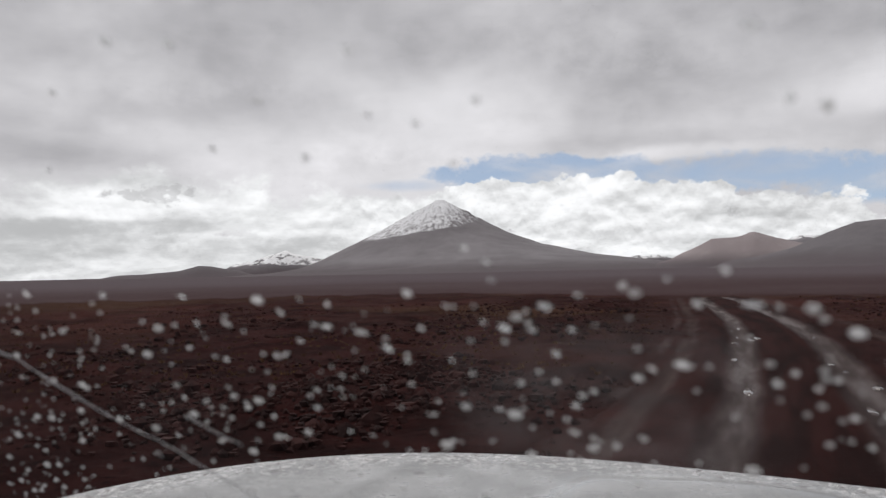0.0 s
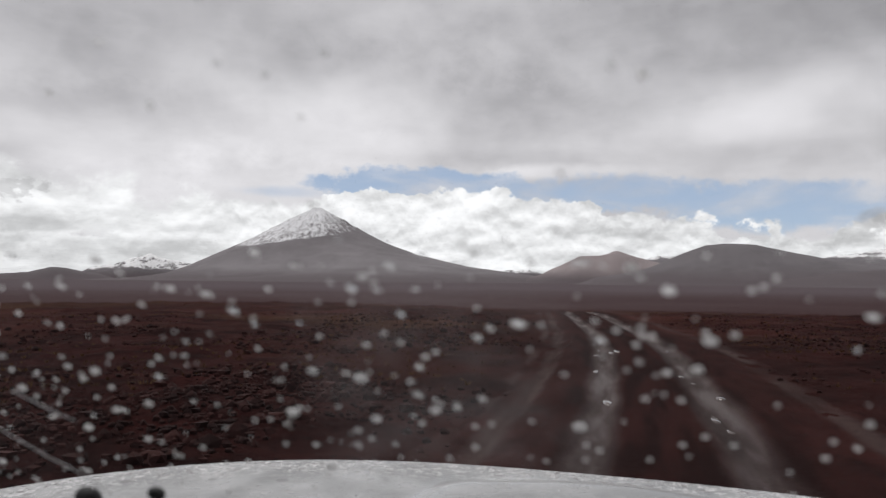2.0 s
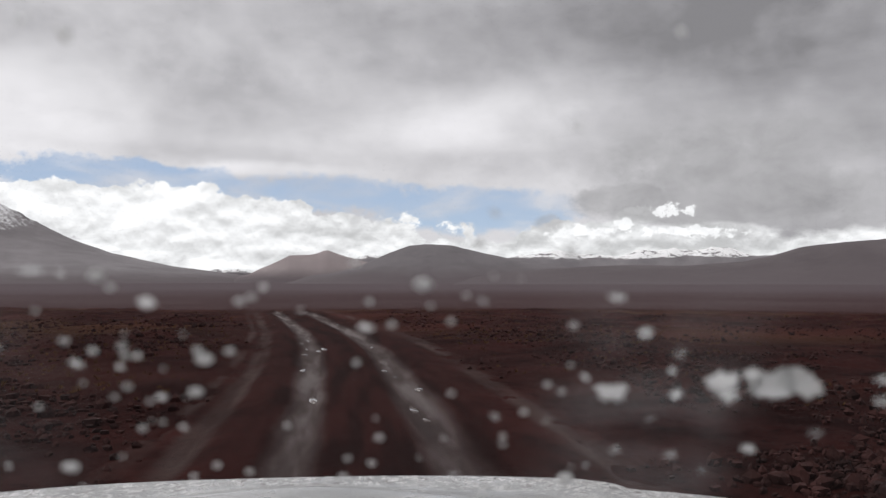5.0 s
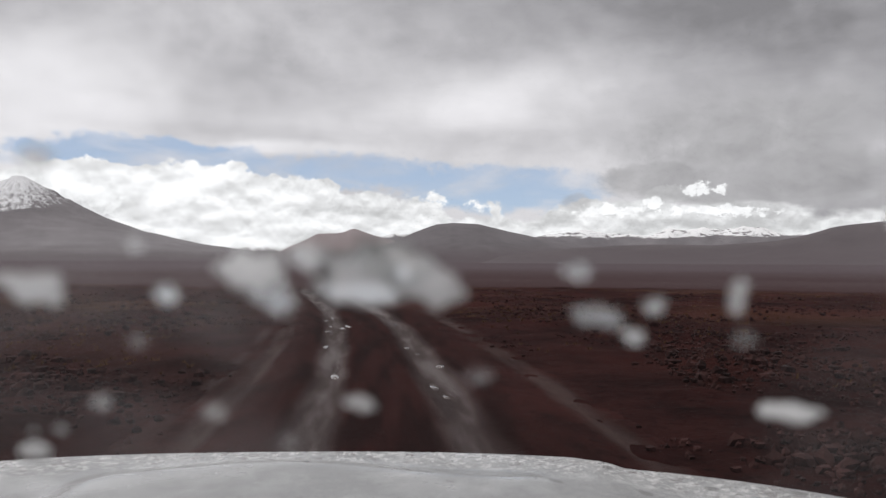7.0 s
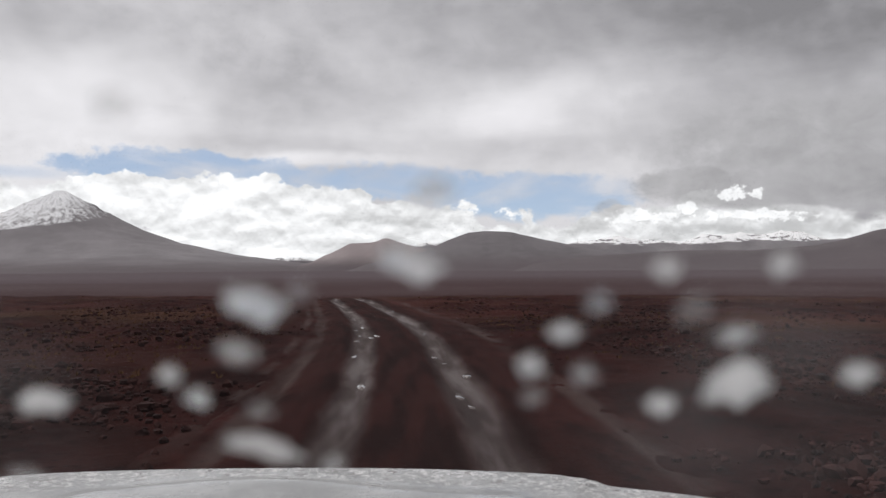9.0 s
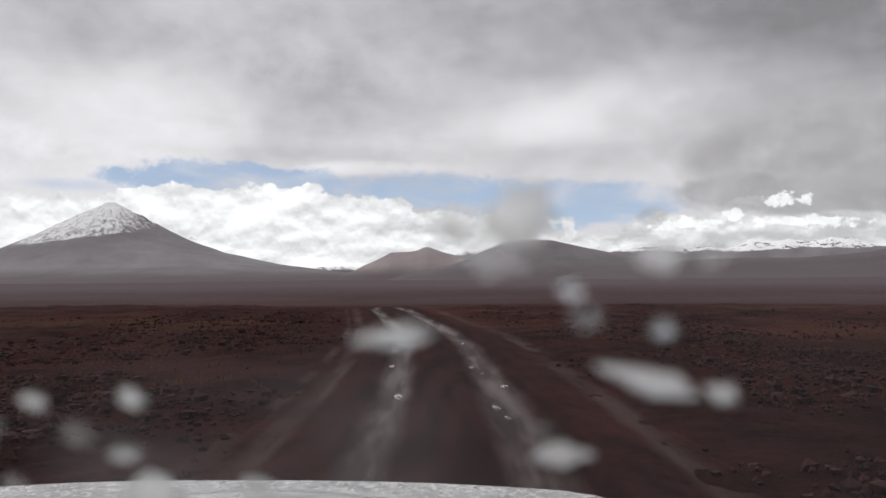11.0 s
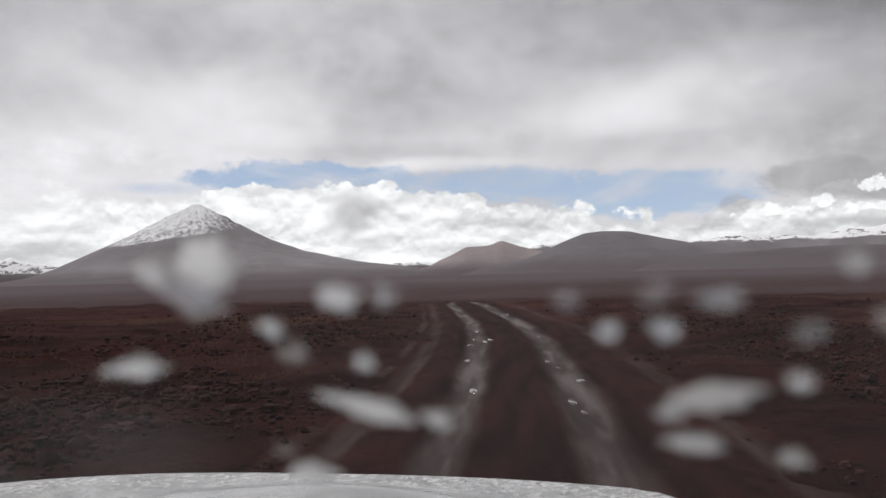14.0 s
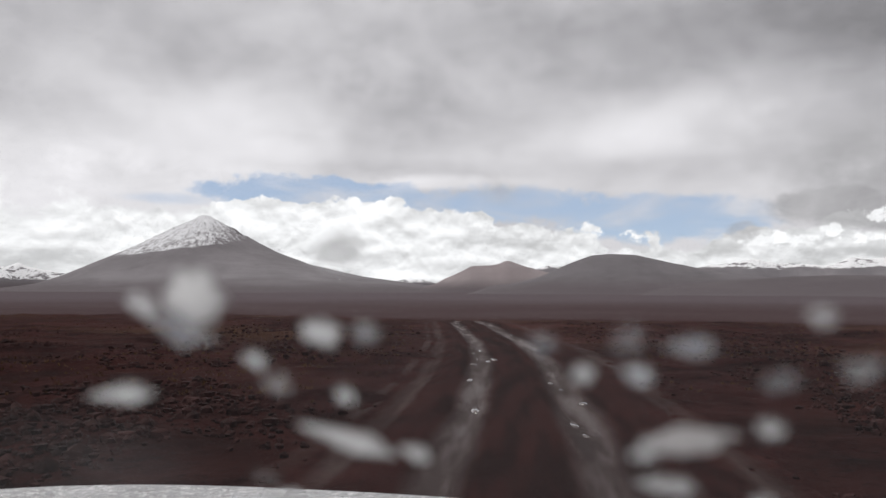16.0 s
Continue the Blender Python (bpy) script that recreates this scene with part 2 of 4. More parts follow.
def rock_slope(low, high, snow_from=None, lean=0.0, streak=60.0, spread=60.0, cone=None, patchy=0.24):
    def paint(k, place, s):
        x, y, z = k.split(place)
        fold = k.noise(k.vec(x, y, k.math("MULTIPLY", z, 0.4)), 0.004, 6.0, 0.6)
        grit = k.noise(place, 0.03, 6.0, 0.65)
        c = k.mix(k.ramp(k.math("ADD", fold, k.math("MULTIPLY", grit, 0.4)), 0.5, 0.9), low, high)
        # colour darkened towards the foot, to meet the plain and dull sunlit faces
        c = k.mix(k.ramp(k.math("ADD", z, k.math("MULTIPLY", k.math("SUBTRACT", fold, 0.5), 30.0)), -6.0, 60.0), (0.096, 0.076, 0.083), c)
        if snow_from is not None:
            h = k.math("ADD", z, k.math("MULTIPLY", x, lean))
            h = k.math("ADD", h, k.math("MULTIPLY", k.math("SUBTRACT", k.noise(k.vec(x, y, k.math("MULTIPLY", z, 0.25 if cone else 3.0)), 0.02 if cone else 0.007, 7.0, 0.65), 0.5), streak))
            bare = k.noise(k.vec(k.math("MULTIPLY", x, 1.6), y, k.math("MULTIPLY", z, 0.7 if cone else 2.2)), 0.035 if cone else 0.016, 7.0, 0.72)
            if cone:
                dx, dy = k.math("SUBTRACT", x, cone[0]), k.math("SUBTRACT", y, cone[1])
                h = k.math("ADD", h, k.math("MULTIPLY", k.math("MAXIMUM", dy, -300.0), -0.15))
                round_it = k.math("ARCTAN2", dy, dx)
                down = k.math("SQRT", k.math("ADD", k.math("MULTIPLY", dx, dx), k.math("MULTIPLY", dy, dy)))
                runs = k.noise(k.vec(k.math("MULTIPLY", round_it, 7.0), k.math("MULTIPLY", down, 0.011), 2.0), 1.4, 7.0, 0.7)
                bare = k.math("ADD", k.math("MULTIPLY", k.math("ADD", bare, runs), 0.5), k.ramp(dx, -60.0, 200.0, 0.09, 0.0))
            cover = k.math("MULTIPLY", k.ramp(h, snow_from, snow_from + spread, 0.0, 0.97), k.ramp(k.math("ADD", bare, k.ramp(h, snow_from, snow_from + 160.0, -0.05, 0.08)), 0.43 if cone else patchy, 0.62 if cone else patchy + 0.08))
            c = k.mix(cover, c, (0.78, 0.78, 0.80) if cone else (0.95, 0.95, 0.96))
        k.put(c, s["Base Color"])
        s["Roughness"].default_value = 0.95
        k.put(k.bump(k.math("ADD", fold, k.math("MULTIPLY", grit, 0.5)), 0.22, 10.0), s["Normal"])
    return paint


def track_soil(k, place, s):
    """Dirt track: two pale, packed wheel ruts, dark wet soil between and beside them."""
    uv = k.node("ShaderNodeUVMap", uv_map="track").outputs[0]
    across, along, _ = k.split(uv)
    wob = k.math("MULTIPLY", k.math("SUBTRACT", k.noise(k.vec(k.math("MULTIPLY", across, 0.6), k.math("MULTIPLY", along, 0.25), 1.0), 1.3, 5.0, 0.6), 0.5), 0.34)
    a = k.math("ADD", across, wob)
    flow = k.vec(k.math("MULTIPLY", across, 2.4), k.math("MULTIPLY", along, 0.30), 4.0)
    mid, small, big = k.noise(flow, 1.3, 3.0, 0.5), k.noise(place, 16.0, 5.0, 0.7), k.noise(place, 0.25, 3.0)
    c = k.mix(k.ramp(mid, 0.35, 0.65), (0.015, 0.0051, 0.0046), (0.033, 0.0104, 0.0092))

    plain, relief, _ = bare_soil(k, place, away(k, place))
    side = k.ramp(k.math("ABSOLUTE", a), 1.0, 1.7)
    c = k.mix(side, c, plain)

    def band(middle, half, edge):
        off = k.math("ABSOLUTE", k.math("SUBTRACT", a, middle))
        return k.ramp(off, half + edge, half)

    pale = k.mix(k.ramp(mid, 0.35, 0.68), (0.052, 0.033, 0.030), (0.104, 0.077, 0.072))
    ruts = k.math("MAXIMUM", band(-0.72, 0.07, 0.26), band(0.72, 0.08, 0.28))
    old = most_of(k, band(-1.75, 0.05, 0.18), k.math("MULTIPLY", band(-2.15, 0.03, 0.12), 0.6), k.math("MULTIPLY", band(2.0, 0.05, 0.2), 0.8))
    patch = k.ramp(big, 0.36, 0.58, 0.45, 1.0)
    c = k.mix(k.math("MULTIPLY", k.math("MULTIPLY", ruts, patch), 0.80), c, pale)
    c = k.mix(k.math("MULTIPLY", k.math("MULTIPLY", old, k.ramp(big, 0.62, 0.42, 0.35, 1.0)), 0.72), c, pale)
    c = k.mix(k.math("MULTIPLY", k.ramp(small, 0.52, 0.72), 0.6), c, (0.020, 0.013, 0.012))
    k.put(c, s["Base Color"])
    k.put(k.math("SUBTRACT", 0.95, k.math("MULTIPLY", ruts, k.ramp(mid, 0.4, 0.62, 0.15, 0.45))), s["Roughness"])
    k.put(k.math("ADD", 0.06, k.math("MULTIPLY", ruts, 0.2)), s["Specular IOR Level"])
    k.put(k.bump(k.math("ADD", k.math("ADD", small, mid), k.math("MULTIPLY", side, relief)), 0.8, 0.06), s["Normal"])


def stone(k, place, s):
    mid, small = k.noise(place, 3.0, 4.0), k.noise(place, 22.0, 5.0, 0.7)
    c = k.mix(k.ramp(mid, 0.35, 0.65), (0.017, 0.0066, 0.0060), (0.048, 0.0180, 0.0160))
    c = k.mix(k.math("MULTIPLY", k.ramp(small, 0.55, 0.75), 0.35), c, (0.070, 0.040, 0.037))
    k.put(c, s["Base Color"])
    s["Roughness"].default_value = 0.85
    s["Specular IOR Level"].default_value = 0.15
    k.put(k.bump(small, 0.6, 0.03), s["Normal"])


def puddle_water(k, place, s):
    k.put(k.mix(k.noise(place, 5.0), (0.10, 0.08, 0.075), (0.16, 0.13, 0.125)), s["Base Color"])
    s["Roughness"].default_value = 0.06
    s["Specular IOR Level"].default_value = 0.6
    k.put(k.bump(k.noise(place, 18.0, 2.0), 0.05, 0.01), s["Normal"])


def silver(k, place, s):
    fine, mid = k.noise(place, 170.0, 4.0, 0.85), k.noise(place, 6.0, 5.0)
    c = k.mix(k.ramp(fine, 0.45, 0.62), (0.20, 0.20, 0.20), (0.44, 0.435, 0.435))
    c = k.mix(k.ramp(mid, 0.5, 0.75), c, (0.47, 0.465, 0.46))
    k.put(c, s["Base Color"])
    s["Metallic"].default_value = 0.1
    k.put(k.ramp(mid, 0.35, 0.65, 0.42, 0.26), s["Roughness"])
    s["Coat Weight"].default_value = 0.35
    s["Coat Roughness"].default_value = 0.12


def bonnet_paint(k, place, s):
    """Wet silver paint: smooth in the middle, a coarse spatter of water and mud along the rim, a few dark blots."""
    rim = k.ramp(k.split(k.node("ShaderNodeUVMap", uv_map="rim").outputs[0])[0], 0.80, 0.95)
    mid, coarse, mud = k.noise(place, 5.0, 5.0), k.noise(place, 60.0, 4.0, 0.85), k.noise(place, 42.0, 5.0, 0.85)
    c = k.mix(k.ramp(mid, 0.4, 0.68), (0.27, 0.272, 0.272), (0.41, 0.412, 0.41))
    c = k.mix(k.math("MULTIPLY", k.ramp(coarse, 0.51, 0.58), k.ramp(rim, 0.0, 1.0, 0.10, 0.85)), c, (0.74, 0.73, 0.72))
    c = k.mix(k.math("MULTIPLY", k.ramp(mud, 0.54, 0.61), k.ramp(rim, 0.0, 1.0, 0.08, 0.90)), c, (0.150, 0.125, 0.118))
    blot = k.node("ShaderNodeTexVoronoi", feature="F1")
    k.put(place, blot.inputs["Vector"])
    blot.inputs["Scale"].default_value = 8.0
    c = k.mix(k.math("MULTIPLY", k.ramp(k.math("ADD", blot.outputs["Distance"], k.math("MULTIPLY", mud, 0.16)), 0.22, 0.15), 0.7), c, (0.12, 0.115, 0.11))
    k.put(c, s["Base Color"])
    s["Metallic"].default_value = 0.1
    k.put(k.ramp(mid, 0.35, 0.65, 0.40, 0.24), s["Roughness"])
    s["Coat Weight"].default_value = 0.35
    s["Coat Roughness"].default_value = 0.12
    k.put(k.bump(k.math("MULTIPLY", coarse, rim), 0.5, 0.004), s["Normal"])


def black_rubber(k, place, s):
    k.put(k.mix(k.noise(place, 30.0), (0.012, 0.012, 0.013), (0.03, 0.03, 0.03)), s["Base Color"])
    s["Roughness"].default_value = 0.6


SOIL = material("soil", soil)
TRACK = material("track_soil", track_soil)
STONE = material("dark_stone", stone)
WATER = material("puddle_water", puddle_water)

SILVER = material("silver_paint", silver)
BONNET = material("wet_silver_bonnet", bonnet_paint)
RUBBER = material("black_rubber", black_rubber)
# distance haze is mixed into these slope colours: greyer, paler and purpler
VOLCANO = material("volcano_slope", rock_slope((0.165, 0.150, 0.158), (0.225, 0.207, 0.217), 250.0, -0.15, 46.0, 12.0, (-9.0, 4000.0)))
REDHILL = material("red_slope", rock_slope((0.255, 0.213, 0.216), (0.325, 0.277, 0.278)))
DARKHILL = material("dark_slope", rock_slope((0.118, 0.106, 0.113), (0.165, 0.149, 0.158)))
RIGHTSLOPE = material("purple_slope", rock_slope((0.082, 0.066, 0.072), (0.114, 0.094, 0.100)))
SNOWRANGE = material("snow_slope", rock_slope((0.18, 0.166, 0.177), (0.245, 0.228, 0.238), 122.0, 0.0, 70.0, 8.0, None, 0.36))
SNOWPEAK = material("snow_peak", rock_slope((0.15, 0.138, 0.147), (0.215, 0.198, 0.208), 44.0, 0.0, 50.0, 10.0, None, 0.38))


def veiled(name, build):
    m = bpy.data.materials.new(name)
    m.use_nodes = True
    k = Tree(m.node_tree)
    place = k.node("ShaderNodeNewGeometry").outputs["Position"]
    k.tree.links.new(build(k, place), k.node("ShaderNodeOutputMaterial").inputs[0])
    return m


def blend(k, fac, a, b):
    n = k.node("ShaderNodeMixShader")
    k.put(fac, n.inputs[0])
    k.tree.links.new(a, n.inputs[1])
    k.tree.links.new(b, n.inputs[2])
    return n.outputs[0]


def glass(k, place):
    """Clear glass with a thin, uneven film of grey dirt, which also stands for reflections."""
    clear = k.node("ShaderNodeBsdfTransparent")
    clear.inputs[0].default_value = (0.985, 0.99, 0.99, 1)
    film = k.node("ShaderNodeBsdfTranslucent")
    film.inputs[0].default_value = (0.80, 0.80, 0.82, 1)
    fac = k.ramp(k.noise(place, 9.0, 4.0, 0.5), 0.46, 0.80, 0.0003, 0.0050)
    # lower middle and one side: grime plus painted dashboard reflection, fitted to the view
    x, y, z = k.split(place)
    u = k.math("ADD", k.math("MULTIPLY", x, math.cos(radians(HEAD))), k.math("MULTIPLY", y, math.sin(radians(HEAD))))
    low = k.math("MULTIPLY", k.ramp(z, EYE - 0.006, EYE - 0.022), most_of(k, *[k.ramp(k.math("ABSOLUTE", k.math("SUBTRACT", u, m)), w, w * 0.4, 0.0, full) for m, w, full in ((-0.300, 0.045, 0.6), (-0.160, 0.026, 0.8), (-0.075, 0.018, 0.5), (0.010, 0.030, 0.8))]))
    veil_mottle = k.ramp(k.noise(k.vec(k.math("MULTIPLY", u, 60.0), k.math("MULTIPLY", z, 110.0), 3.0), 1.0, 4.0, 0.6), 0.35, 0.72, 0.15, 1.0)
    fac = k.math("ADD", k.math("ADD", k.math("ADD", fac, k.ramp(u, -0.20, -0.15, 0.0, 0.0015)), k.ramp(u, 0.02, 0.055, 0.0, 0.007)), k.math("MULTIPLY", k.math("MULTIPLY", low, veil_mottle), 0.050))
    return blend(k, fac, clear.outputs[0], film.outputs[0])


def wet(k, place, least=0.15, most=0.70, thinnest=0.90, thickest=0.32):
    """Water drops with translucent white mixed in, to brighten them."""
    lens = k.node("ShaderNodeBsdfRefraction")
    lens.inputs["Color"].default_value = (0.98, 0.985, 0.985, 1)
    lens.inputs["Roughness"].default_value = 0.02
    lens.inputs["IOR"].default_value = 1.33
    milk = k.node("ShaderNodeBsdfTranslucent")
    milk.inputs[0].default_value = (0.97, 0.97, 0.97, 1)
    shine = k.node("ShaderNodeBsdfDiffuse")
    shine.inputs[0].default_value = (0.9, 0.9, 0.9, 1)
    cloudy = k.node("ShaderNodeObjectInfo").outputs["Random"]
    water = blend(k, k.ramp(cloudy, 0.0, 1.0, least, most), lens.outputs[0], blend(k, 0.25, milk.outputs[0], shine.outputs[0]))
    # a random share of plain transparency makes some drops fainter
    thin = k.math("FRACT", k.math("MULTIPLY", cloudy, 7.31))
    return blend(k, k.ramp(thin, 0.0, 1.0, thickest, thinnest), water, k.node("ShaderNodeBsdfTransparent").outputs[0])


def white_spray(k, place):
    milk, shine = k.node("ShaderNodeBsdfTranslucent"), k.node("ShaderNodeBsdfDiffuse")
    milk.inputs[0].default_value = shine.inputs[0].default_value = (0.93, 0.93, 0.93, 1)
    clear = k.node("ShaderNodeBsdfTransparent")
    return blend(k, k.ramp(k.noise(place, 45.0, 2.0), 0.35, 0.65, 0.35, 0.95), clear.outputs[0], blend(k, 0.5, milk.outputs[0], shine.outputs[0]))


def pale_crack(k, place):
    clear = k.node("ShaderNodeBsdfTransparent")
    white = k.node("ShaderNodeBsdfDiffuse")
    white.inputs[0].default_value = (0.75, 0.75, 0.77, 1)
    return blend(k, k.ramp(k.noise(place, 60.0), 0.35, 0.6, 0.35, 0.95), clear.outputs[0], white.outputs[0])


GLASS = veiled("filmed_glass", glass)
WET = veiled("wet_drop", wet)
DENSE = veiled("dense_drop", lambda k, place: wet(k, place, 0.30, 0.95, 0.6, 0.02))
MILKY = veiled("milky_drop", lambda k, place: wet(k, place, 0.30, 0.95, 0.80, 0.30))
CRACK = veiled("pale_crack", pale_crack)
SPRAY = veiled("white_spray", white_spray)


# ---- building ----
def link(name, bm, mat, smooth=True):
    me = bpy.data.meshes.new(name)
    bm.to_mesh(me)
    bm.free()
    me.materials.append(mat)
    if smooth:
        me.polygons.foreach_set("use_smooth", [True] * len(me.polygons))
    return new(name, me)


def part(name, bm, mat, parent, label="", smooth=True):
    ob = link(name, bm, mat, smooth)
    ob.parent = parent
    if label:
        ob["label"] = label
    return ob


def sheet(rows):
    """A bmesh from rows of points, joined in quads."""
    bm = bmesh.new()
    made = [[bm.verts.new(p) for p in row] for row in rows]
    for a, b in zip(made, made[1:]):
        for i in range(len(a) - 1):
            bm.faces.new((a[i], a[i + 1], b[i + 1], b[i]))
    return bm


def fbm(x, y, size, octaves=5, seed=0.0):
    return noise.fractal(Vector((x / size, y / size, seed)), 0.9, 2.0, octaves)


def at(az, dist):
    return -math.sin(radians(az)) * dist, math.cos(radians(az)) * dist


def smooth(a, b, v):
    t = min(1.0, max(0.0, (v - a) / (b - a)))
    return t * t * (3 - 2 * t)


# ---- ground and track ----
NEAR, FAR_AZ = -25.1, -20.2
BEND, CREST = (5.0, 40.0), 35.0          # where the track turns, and where the near rise ends


def track_mid(d, shift=0.0):
    """The middle of the track d metres on: straight at first, then bending to the left."""
    bend = (FAR_AZ - NEAR) * smooth(*BEND, d)
    x, y = at(NEAR + bend, d)
    nx, ny = math.cos(radians(NEAR + 2 * bend)), math.sin(radians(NEAR + 2 * bend))
    return x + nx * shift, y + ny * shift, nx, ny


def off_track(x, y):
    """Metres to the right of the track's middle, and how far on."""
    d = math.hypot(x, y)
    az = math.degrees(math.atan2(-x, y))
    mid = NEAR + (FAR_AZ - NEAR) * smooth(*BEND, d)
    turned = (az - mid + 180) % 360 - 180
    if abs(turned) > 90 or d < 6:
        return x * math.cos(radians(NEAR)) + y * math.sin(radians(NEAR)), d
    return -math.sin(radians(turned)) * d, d


def rut_height(off):
    z = -0.07 * (math.exp(-((off + 0.72) / 0.22) ** 2) + math.exp(-((off - 0.72) / 0.22) ** 2))
    z += 0.05 * math.exp(-((off + 1.35) / 0.25) ** 2) + 0.06 * math.exp(-((off - 1.4) / 0.28) ** 2)
    z -= 0.03 * math.exp(-((off + 1.75) / 0.15) ** 2)
    return z


def land(x, y):
    d = math.hypot(x, y)
    off, _ = off_track(x, y)
    rough = smooth(1.8, 4.0, abs(off)) if d < 110 else 1.0
    crest = CREST + 12.0 * smooth(-16.0, 2.0, math.degrees(math.atan2(-x, y)))
    z = -0.036 * min(140.0, max(0.0, d - crest)) * (1 - smooth(300, 1400, d)) - 11.0 * smooth(300, 1400, d)
    z += 0.17 * fbm(x, y, 14.0, 4) * smooth(5, 26, d) * (1 - smooth(45, 110, d)) * (0.25 + 0.75 * rough)
    z += 1.2 * fbm(x, y, 160.0, 3, 4.0) * smooth(120, 500, d)
    z += 0.16 * rough * max(0.0, fbm(x, y, 2.6, 5, 2.0)) * (1 - smooth(60, 120, d))
    z += 0.025 * rough * fbm(x, y, 0.6, 4, 7.0) * (1 - smooth(30, 70, d))
    return z


TRACK_HALF, TRACK_END = 2.6, 60.0


def ground():
    radii = [0.0001]
    r = 1.2
    while r < 4900:
        radii.append(r)
        r *= 1.016 if r < 80 else 1.06
    radii.append(4960)
    turns = [HEAD - 180 + i * 10 for i in range(10)]
    turns += [HEAD - 80 + i * 0.3 for i in range(int(165 / 0.3))]
    turns += [HEAD + 85 + i * 10 for i in range(10)]
    turns.append(turns[0] + 360)
    rows = []
    for d in radii:
        row = []
        for a in turns:
            x, y = at(a, d)
            off, _ = off_track(x, y)
            edge = abs(off) + 0.35 * fbm(x, y, 1.4, 3, 5.0)
            sunk = 0.16 * (1 - smooth(1.75, 2.05, edge)) * (1 - smooth(TRACK_END - 8, TRACK_END - 2, d)) * (1 if y > -8 else 0)
            row.append((x, y, land(x, y) - sunk))
        rows.append(row)
    return tagged(link("ground", sheet(rows), SOIL), "dark wet red-brown volcanic plain with stones and scrub, far haze painted in", "ground", kind="structure")


ground()


def track():
    rows, marks = [], []
    n, steps, d = 64, [-7.0 + 0.4 * i for i in range(22)], 1.6
    while d < TRACK_END:
        steps.append(d)
        d *= 1.011
    for d in steps:
        row = []
        for i in range(n + 1):
            off = (i / n * 2 - 1) * TRACK_HALF
            x, y, _, _ = track_mid(d, off)
            edge = smooth(2.2, TRACK_HALF, abs(off))
            z = land(x, y) + rut_height(off + 0.08 * fbm(d, 3.0, 7.0, 2)) * (1 - edge) + 0.010 * fbm(off * 3.0, d * 0.5, 0.5, 3, 9.0) - 0.06 * edge
            z += smooth(1.7, 2.1, abs(off)) * (0.006 + 0.03 * fbm(x, y, 0.9, 4, 7.0))
            row.append((x, y, z))
            marks.append((off, d))
        rows.append(row)
    ob = link("dirt_track", sheet(rows), TRACK)
    layer = ob.data.uv_layers.new(name="track")
    for loop, item in zip(ob.data.loops, layer.data):
        item.uv = marks[loop.vertex_index]
    return tagged(ob, "muddy dirt track with two pale wheel ruts", "track", kind="structure")


track()


def flat_patch(name, mat, x, y, z, wide, long, turn, seed, label, category, group):
    """A thin, ragged patch lying on the track."""
    bm = bmesh.new()
    rim, mid = [], bm.verts.new((0, 0, 0.004))
    for i in range(22):
        a = 2 * math.pi * i / 22
        r = 1 + 0.45 * noise.fractal(Vector((math.cos(a) * 1.3, math.sin(a) * 1.3, seed)), 1.0, 2.0, 3)
        rim.append(bm.verts.new((math.cos(a) * r * wide, math.sin(a) * r * long, 0)))
    low = [bm.verts.new((v.co.x * 1.02, v.co.y * 1.02, -0.05)) for v in rim]
    for i in range(22):
        bm.faces.new((mid, rim[i], rim[(i + 1) % 22]))
        bm.faces.new((rim[i], low[i], low[(i + 1) % 22], rim[(i + 1) % 22]))
    ob = link(name, bm, mat)
    ob.matrix_world = pose(x, y, z, 0, 0, turn)
    return tagged(ob, label, category, group)


def puddles():
    rng = random.Random(4)
    for i in range(16):
        d = rng.uniform(8, 20) if i % 3 else rng.uniform(14, 28)
        side = -0.72 if rng.random() < 0.5 else 0.72
        off = side + rng.gauss(0, 0.14)
        x, y, _, _ = track_mid(d, off)
        z = land(x, y) + rut_height(off) + 0.006
        flat_patch("puddle", WATER, x, y, z, rng.uniform(0.03, 0.08), rng.uniform(0.10, 0.34), NEAR + rng.uniform(-8, 12), i * 1.7,
                   "shallow puddle shining in a wheel rut", "puddle", "puddles on the track")


puddles()


# ---- stones ----
def stone_mesh(seed, lumps=0.65):
    bm = bmesh.new()
    bmesh.ops.create_icosphere(bm, subdivisions=2, radius=1.0)
    for v in bm.verts:
        n = noise.fractal(v.co * 1.1 + Vector((seed, 0, 0)), 1.0, 2.0, 3)
        v.co *= 1 + lumps * n
        v.co.z *= 0.95
    return bm


